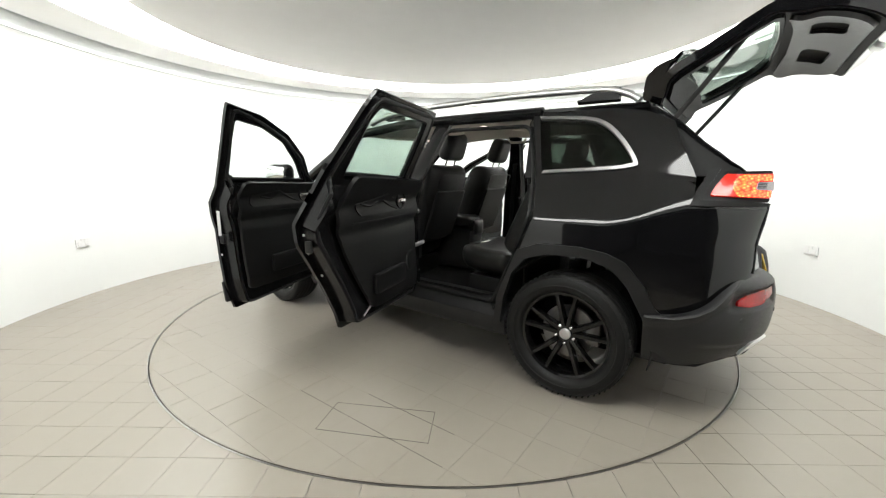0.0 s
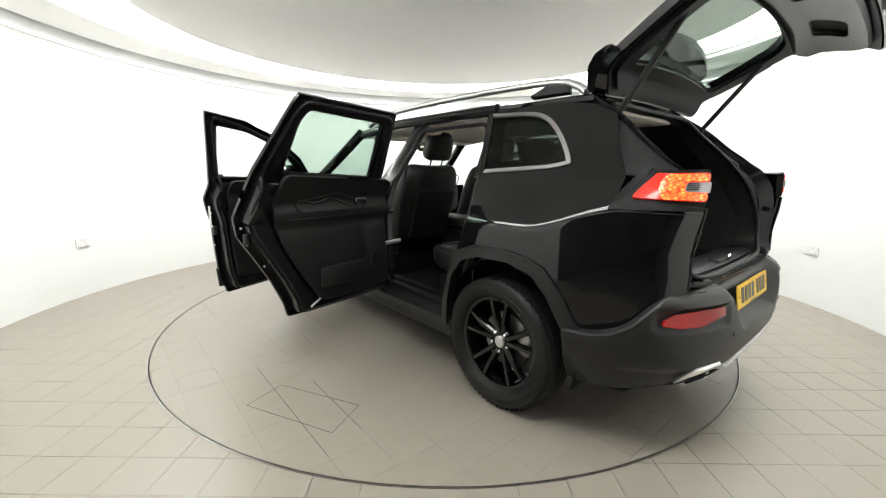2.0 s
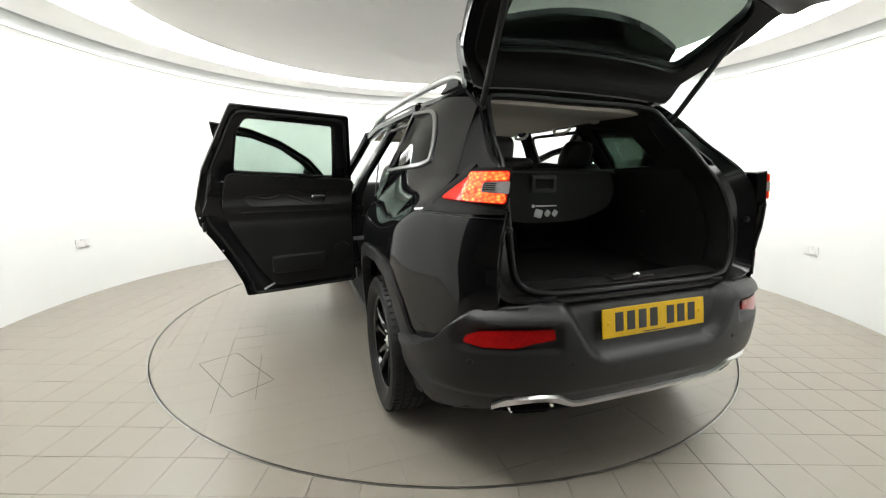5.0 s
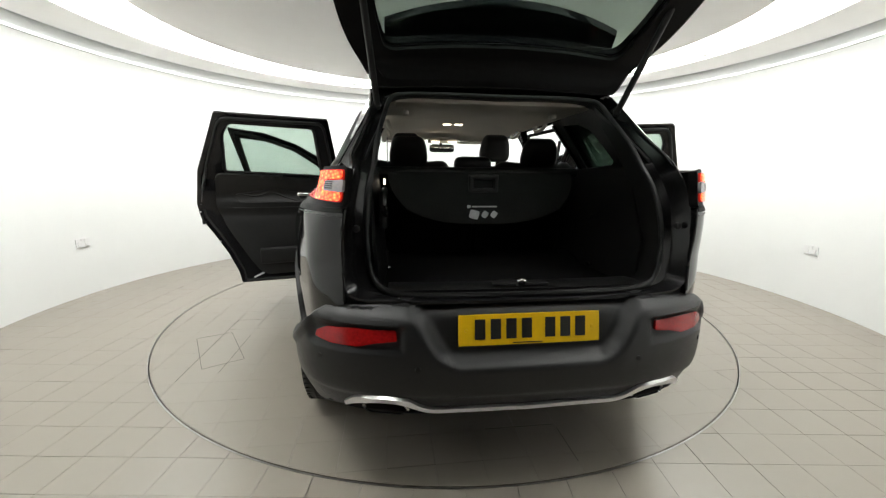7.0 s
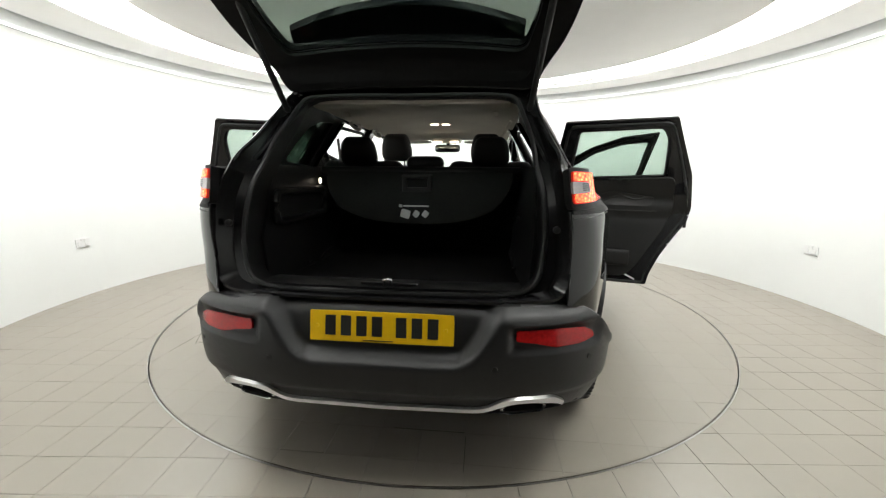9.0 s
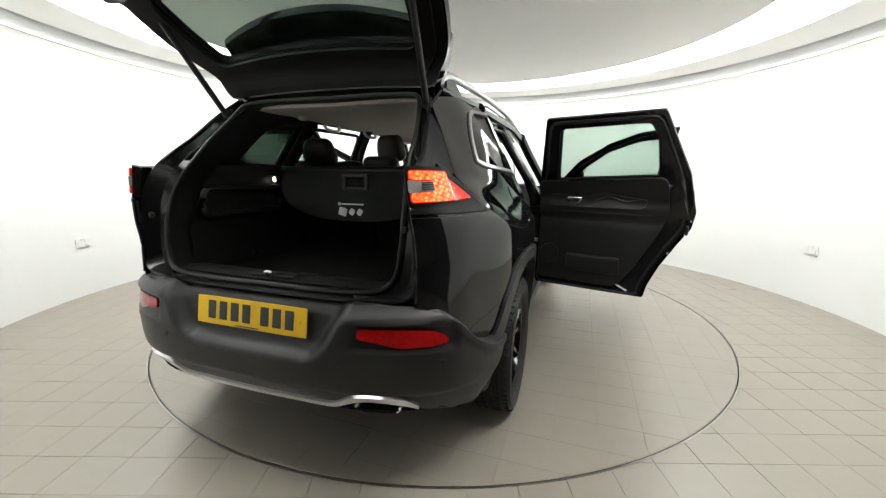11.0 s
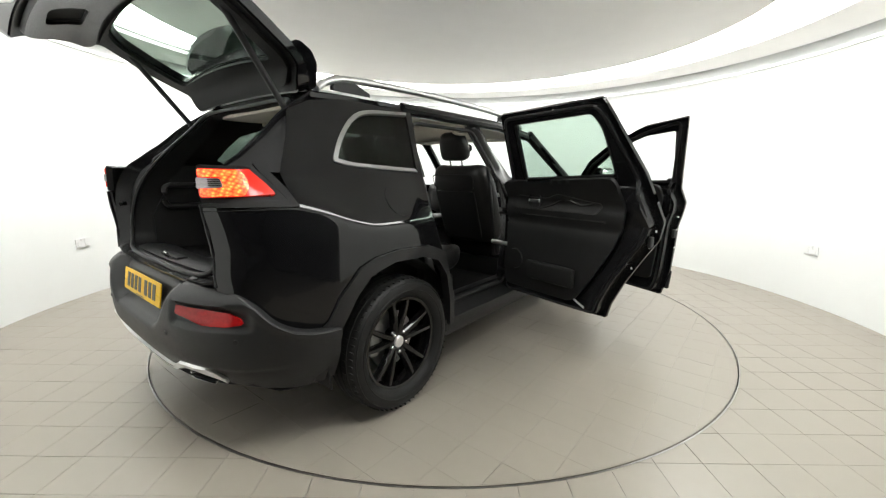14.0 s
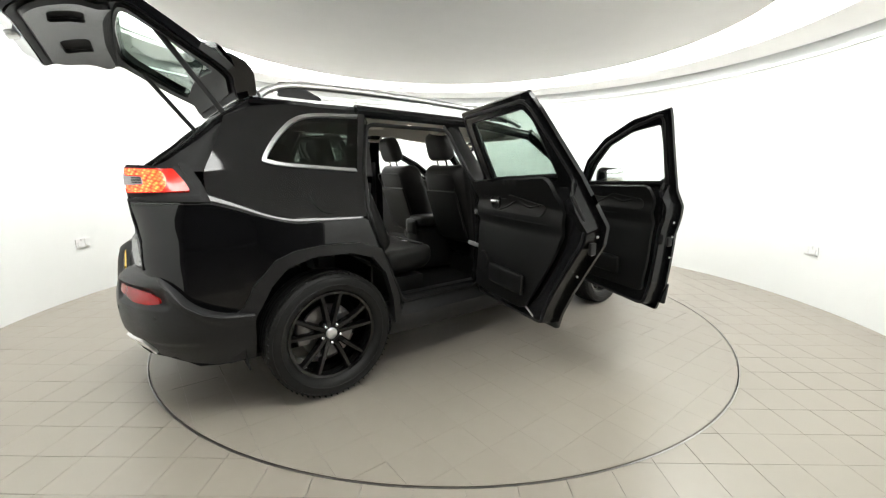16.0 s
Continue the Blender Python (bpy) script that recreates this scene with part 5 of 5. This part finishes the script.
def seat(car, x, y, front):
    w = 0.55 if front else 0.56
    s = new("front_seat" if front else "rear_seat")
    s.parent = car
    tagged(s, "black leather front seat" if front else "black leather rear seat")
    lean = 20 if front else 24

    def wings(q):
        k = abs(q.x) / (w / 2)
        q.y += 0.06 * k ** 3
        q.x *= 1 - 0.12 * step(0.1, 0.32, q.z)
        return q
    back = rbox(w, 0.17, 0.64, 0.082, 9, (0, 0, 0.32), wings)
    m = Matrix.Translation((x, y, 0.66 if front else 0.68)) @ pose(0, 0, 0, lean)
    b = part("backrest", moved(back, m), LEATHER, s)
    part("back_panel", moved(rbox(w * 0.66, 0.03, 0.40, 0.014, 5, (0, -0.085, 0.27)), m), TRIM, b)
    part("back_seam", moved(tube([(px, -0.084, pz) for px, pz in dense(rounded([(-w * 0.33, 0.47), (w * 0.33, 0.47), (w * 0.36, 0.60), (-w * 0.36, 0.60)], 0.05), 0.03)], 0.004, 5, closed=True), m), TRIM, b)
    h = part("head_restraint", moved(rbox(0.245 if front else 0.215, 0.115 if front else 0.10, 0.215 if front else 0.18, 0.05, 8, (0, 0.015, 0.79 if front else 0.70), lambda q: Vector((q.x * (1 - 0.18 * step(-0.02, 0.10, q.z)), q.y, q.z))), m), LEATHER, s, "padded leather head restraint")
    for k in (-0.055, 0.055):
        part("restraint_post", moved(tube([(k, 0, 0.60), (k, 0.005, 0.72)], 0.007, 8), m), CHROME, h, "chrome post")
    long = 0.54 if front else 0.38
    part("seat_cushion", rbox(w, long, 0.17, 0.07, 8, (x, y + 0.03 + long / 2, 0.60), lambda q: Vector((q.x, q.y, q.z + 0.04 * (abs(q.x) / (w / 2)) ** 3 + 0.04 * step(0, 0.27, q.y)))), LEATHER, s)
    part("seat_piping", tube([(x - w * 0.36, y + 0.10, 0.692), (x - w * 0.36, y + 0.35, 0.70), (x - w * 0.33, y + long, 0.715), (x + w * 0.33, y + long, 0.715), (x + w * 0.36, y + 0.35, 0.70), (x + w * 0.36, y + 0.10, 0.692)], 0.006, 6), HATCHGREY, s)
    part("seat_base", rbox(w * 0.86, long - 0.08, 0.16, 0.02, 3, (x, y + 0.01 + long / 2, 0.44)), TRIM, s)
    return s


def cabin(car):
    for x in (-0.36, 0.36):
        seat(car, x, -0.09, True)
        seat(car, x * 1.06, -1.02, False)
    part("rear_seat_centre", moved(rbox(0.20, 0.13, 0.58, 0.05, 6, (0, 0.02, 0.29)), Matrix.Translation((0, -1.02, 0.68)) @ pose(0, 0, 0, 24)), LEATHER, car, "centre section of the rear seat")
    part("centre_head_restraint", rbox(0.22, 0.10, 0.09, 0.04, 6, (0, -1.22, 1.262)), LEATHER, car, "low centre head restraint")
    part("rear_bench_centre", rbox(0.18, 0.42, 0.15, 0.06, 6, (0, -0.78, 0.60)), LEATHER, car)
    for s in (1, -1):
        part("seat_back_board", rbox(0.56, 0.03, 0.52, 0.02, 4, (s * 0.29, -1.28, 0.98)), CARPET, car)
    part("cabin_floor", rbox(1.62, 2.5, 0.04, 0.02, 4, (0, -0.25, 0.345)), CARPET, car, "black carpeted cabin floor")
    part("underbody", rbox(1.36, 4.0, 0.10, 0.03, 3, (0, 0.05, 0.27)), DARK, car)
    con = part("centre_console", rbox(0.22, 0.95, 0.36, 0.05, 5, (0, 0.12, 0.56)), TRIM, car, "black centre console")
    part("console_armrest", rbox(0.21, 0.34, 0.10, 0.04, 5, (0, -0.16, 0.80)), LEATHER, con, "padded leather armrest")
    part("rear_vent", rbox(0.15, 0.02, 0.13, 0.02, 4, (0, -0.36, 0.755)), HATCHGREY, con, "rear air vent")
    for x in (-0.034, 0.034):
        part("vent_slot", rbox(0.055, 0.006, 0.085, 0.006, 3, (x, -0.371, 0.75)), DARK, con)

    def dash(q):
        q.z -= 0.05 * (q.y + 0.2) if q.y > 0 else 0
        return q
    d = part("dashboard", rbox(1.48, 0.50, 0.34, 0.10, 8, (0, 0.82, 0.94), dash), TRIM, car, "black dashboard")
    part("display", rbox(0.19, 0.01, 0.12, 0.006, 3, (0, 0.565, 0.97)), SCREEN, d, "small lit centre display")
    part("instrument_hood", rbox(0.38, 0.18, 0.12, 0.05, 5, (0.36, 0.68, 1.09)), TRIM, d)
    ring = [(0.36 + 0.185 * math.cos(a), 0.50 - 0.07 * math.sin(a), 1.0 + 0.17 * math.sin(a)) for a in np.linspace(0, 2 * math.pi, 40, endpoint=False)]
    w = part("steering_wheel", tube(ring, 0.016, 8, closed=True), LEATHER, car, "black leather steering wheel")
    part("wheel_boss", rbox(0.17, 0.06, 0.13, 0.03, 4, (0.36, 0.515, 0.99)), TRIM, w)
    for k in (-1, 1):
        part("wheel_spoke", tube([(0.36, 0.51, 1.0), (0.36 + k * 0.175, 0.50, 1.01)], 0.016, 8), SATIN, w)
    part("steering_column", tube([(0.36, 0.53, 0.985), (0.36, 0.70, 0.93)], 0.04, 10), TRIM, w)
    mir = part("interior_mirror", rbox(0.235, 0.04, 0.07, 0.025, 5, (0, 0.24, 1.435)), TRIM, car, "black interior mirror")
    part("mirror_face", rbox(0.215, 0.004, 0.055, 0.015, 4, (0, 0.219, 1.435)), MIRROR, mir)
    part("mirror_stalk", tube([(0, 0.25, 1.45), (0, 0.36, 1.51)], 0.014, 8), TRIM, mir)
    ov = part("overhead_console", rbox(0.26, 0.20, 0.035, 0.015, 4, (0, 0.18, 1.50)), LINER, car, "beige overhead console")
    for x in (-0.075, 0.075):
        part("reading_lamp", rbox(0.075, 0.035, 0.01, 0.004, 3, (x, 0.09, 1.484)), DOME, ov, "lit reading lamp")
    for x in (-0.045, 0.045):
        part("dome_lamp", rbox(0.06, 0.035, 0.012, 0.004, 3, (x, -0.42, 1.578)), DOME, car, "lit roof lamp")
    for s in (1, -1):
        part("sun_visor", rbox(0.36, 0.15, 0.02, 0.009, 4, (s * 0.34, 0.27, 1.495)), LINER, car, "beige sun visor")
        for y in (-0.45, -0.98):
            part("grab_handle", tube(curve([(s * 0.50, y - 0.09, 1.52), (s * 0.485, y - 0.06, 1.49), (s * 0.485, y + 0.06, 1.49), (s * 0.50, y + 0.09, 1.52)], 5), 0.011, 8), LINER, car, "beige grab handle")
        part("coat_hook", rbox(0.03, 0.05, 0.025, 0.008, 3, (s * 0.40, -1.42, 1.515)), LINER, car)
        part("belt_webbing", tube([(s * 0.66, -0.36, 1.36), (s * 0.70, -0.33, 1.0), (s * 0.72, -0.30, 0.6)], 0.022, 6, flat=0.12, up=(1, 0, 0)), TRIM, car, "black seat belt")
        part("belt_webbing", tube([(s * 0.50, -1.30, 1.40), (s * 0.50, -1.24, 1.15), (s * 0.52, -1.15, 0.8)], 0.022, 6, flat=0.12, up=(1, 0, 0)), TRIM, car, "black seat belt")


def car_model():
    car = new("car")
    tagged(car, "gloss black five-door suv with all doors and tailgate open", "car")
    bumper(car)
    for s in (1, -1):
        quarter(car, s)
        tail_lamp(car, s)
        wheel(car, s, AXLE_R)
        wheel(car, s, AXLE_F)
        door(car, s, "rear")
        door(car, s, "front")
    roof(car)
    pillars(car)
    front_end(car)
    tailgate(car)
    load_space(car)
    cabin(car)
    return car


studio()
car = car_model()

# floor and turntable
floor = tagged(part("floor", ring_slab(TABLE_R + 0.006, ROOM_R + 0.11, -0.06, -0.0035), GROUT), "beige stone tile floor round the turntable", "floor", kind="structure")
under = tagged(part("floor_pit", ring_slab(TABLE_R - 0.03, TABLE_R + 0.03, -0.09, -0.062), DARK), "dark pit under the turntable edge", "trim", kind="structure")
hall_floor = tagged(part("floor_hall", rbox(2.9, 3.6, 0.05, 0.002, 1, (0, -5.05, -0.095)), HALLFLOOR, smooth=False), "dark concrete floor of the unlit hall", "floor", kind="structure")
edge = tagged(part("floor_ring", ring_slab(TABLE_R + 0.001, TABLE_R + 0.0055, -0.02, 0.0012), STEEL), "thin steel ring round the turntable", "trim", kind="structure")
turntable = tagged(part("turntable", ring_slab(0.002, TABLE_R - 0.0106, -0.06, -0.0035), TABLEGROUT), "round turntable paved with beige stone tiles", "turntable")
part("rim", ring_slab(TABLE_R - 0.0105, TABLE_R - 0.0065, -0.03, 0.0), TILE, turntable, "stone-coloured turntable rim")
tiling(turntable, 0.2045, -0.009, 0.02, lambda p: clip_round(p, TABLE_R - 0.0115, True), (0, -1.2), 0.0030, 0.0003, 0.09)


# skewed access cover in the turntable, and two joints that stand open
def bar(a, b, w):
    a, b = Vector((*a, 0)), Vector((*b, 0))
    return moved(rbox((b - a).length, w, 0.002, 0.0004, 1), Matrix.Translation((a + b) / 2) @ Matrix.Rotation(math.atan2(b.y - a.y, b.x - a.x), 4, "Z"))


cover = [(-1.70, -0.55), (-1.455, -1.017), (-1.665, -1.14), (-1.91, -0.645)]
part("access_cover_joint", join(*[bar(cover[i - 1], cover[i], 0.0032) for i in range(4)]), OPENJOINT, turntable, "thin dark joint round an access cover", smooth=False)
for a, b in (((-1.7475, -0.28), (-1.7475, -1.28)), ((-1.543, -0.62), (-1.543, -1.2)), ((0.297, -1.95), (0.297, -2.18)), ((-0.05, -1.9195), (0.29, -1.9195))):
    part("open_joint", bar(a, b, 0.0028), OPENJOINT, turntable, "dark open tile joint", smooth=False)


def outside(poly):
    if max(math.hypot(*q) for q in poly) < TABLE_R or min(math.hypot(*q) for q in poly) > ROOM_R + 0.08:
        return None
    return clip_round(poly, TABLE_R + 0.0065, False)


tiling(floor, 0.2045, -0.009, -2.025, outside, (0, -3.2), 0.0028, 0.0010, 0.4)


def motions():
    rows = [(t * 0.5, Matrix.Rotation(radians(53.78 - 6.585 * t * 0.5), 4, "Z")) for t in range(33)]
    walk(car, rows)
    walk(turntable, rows)


motions()
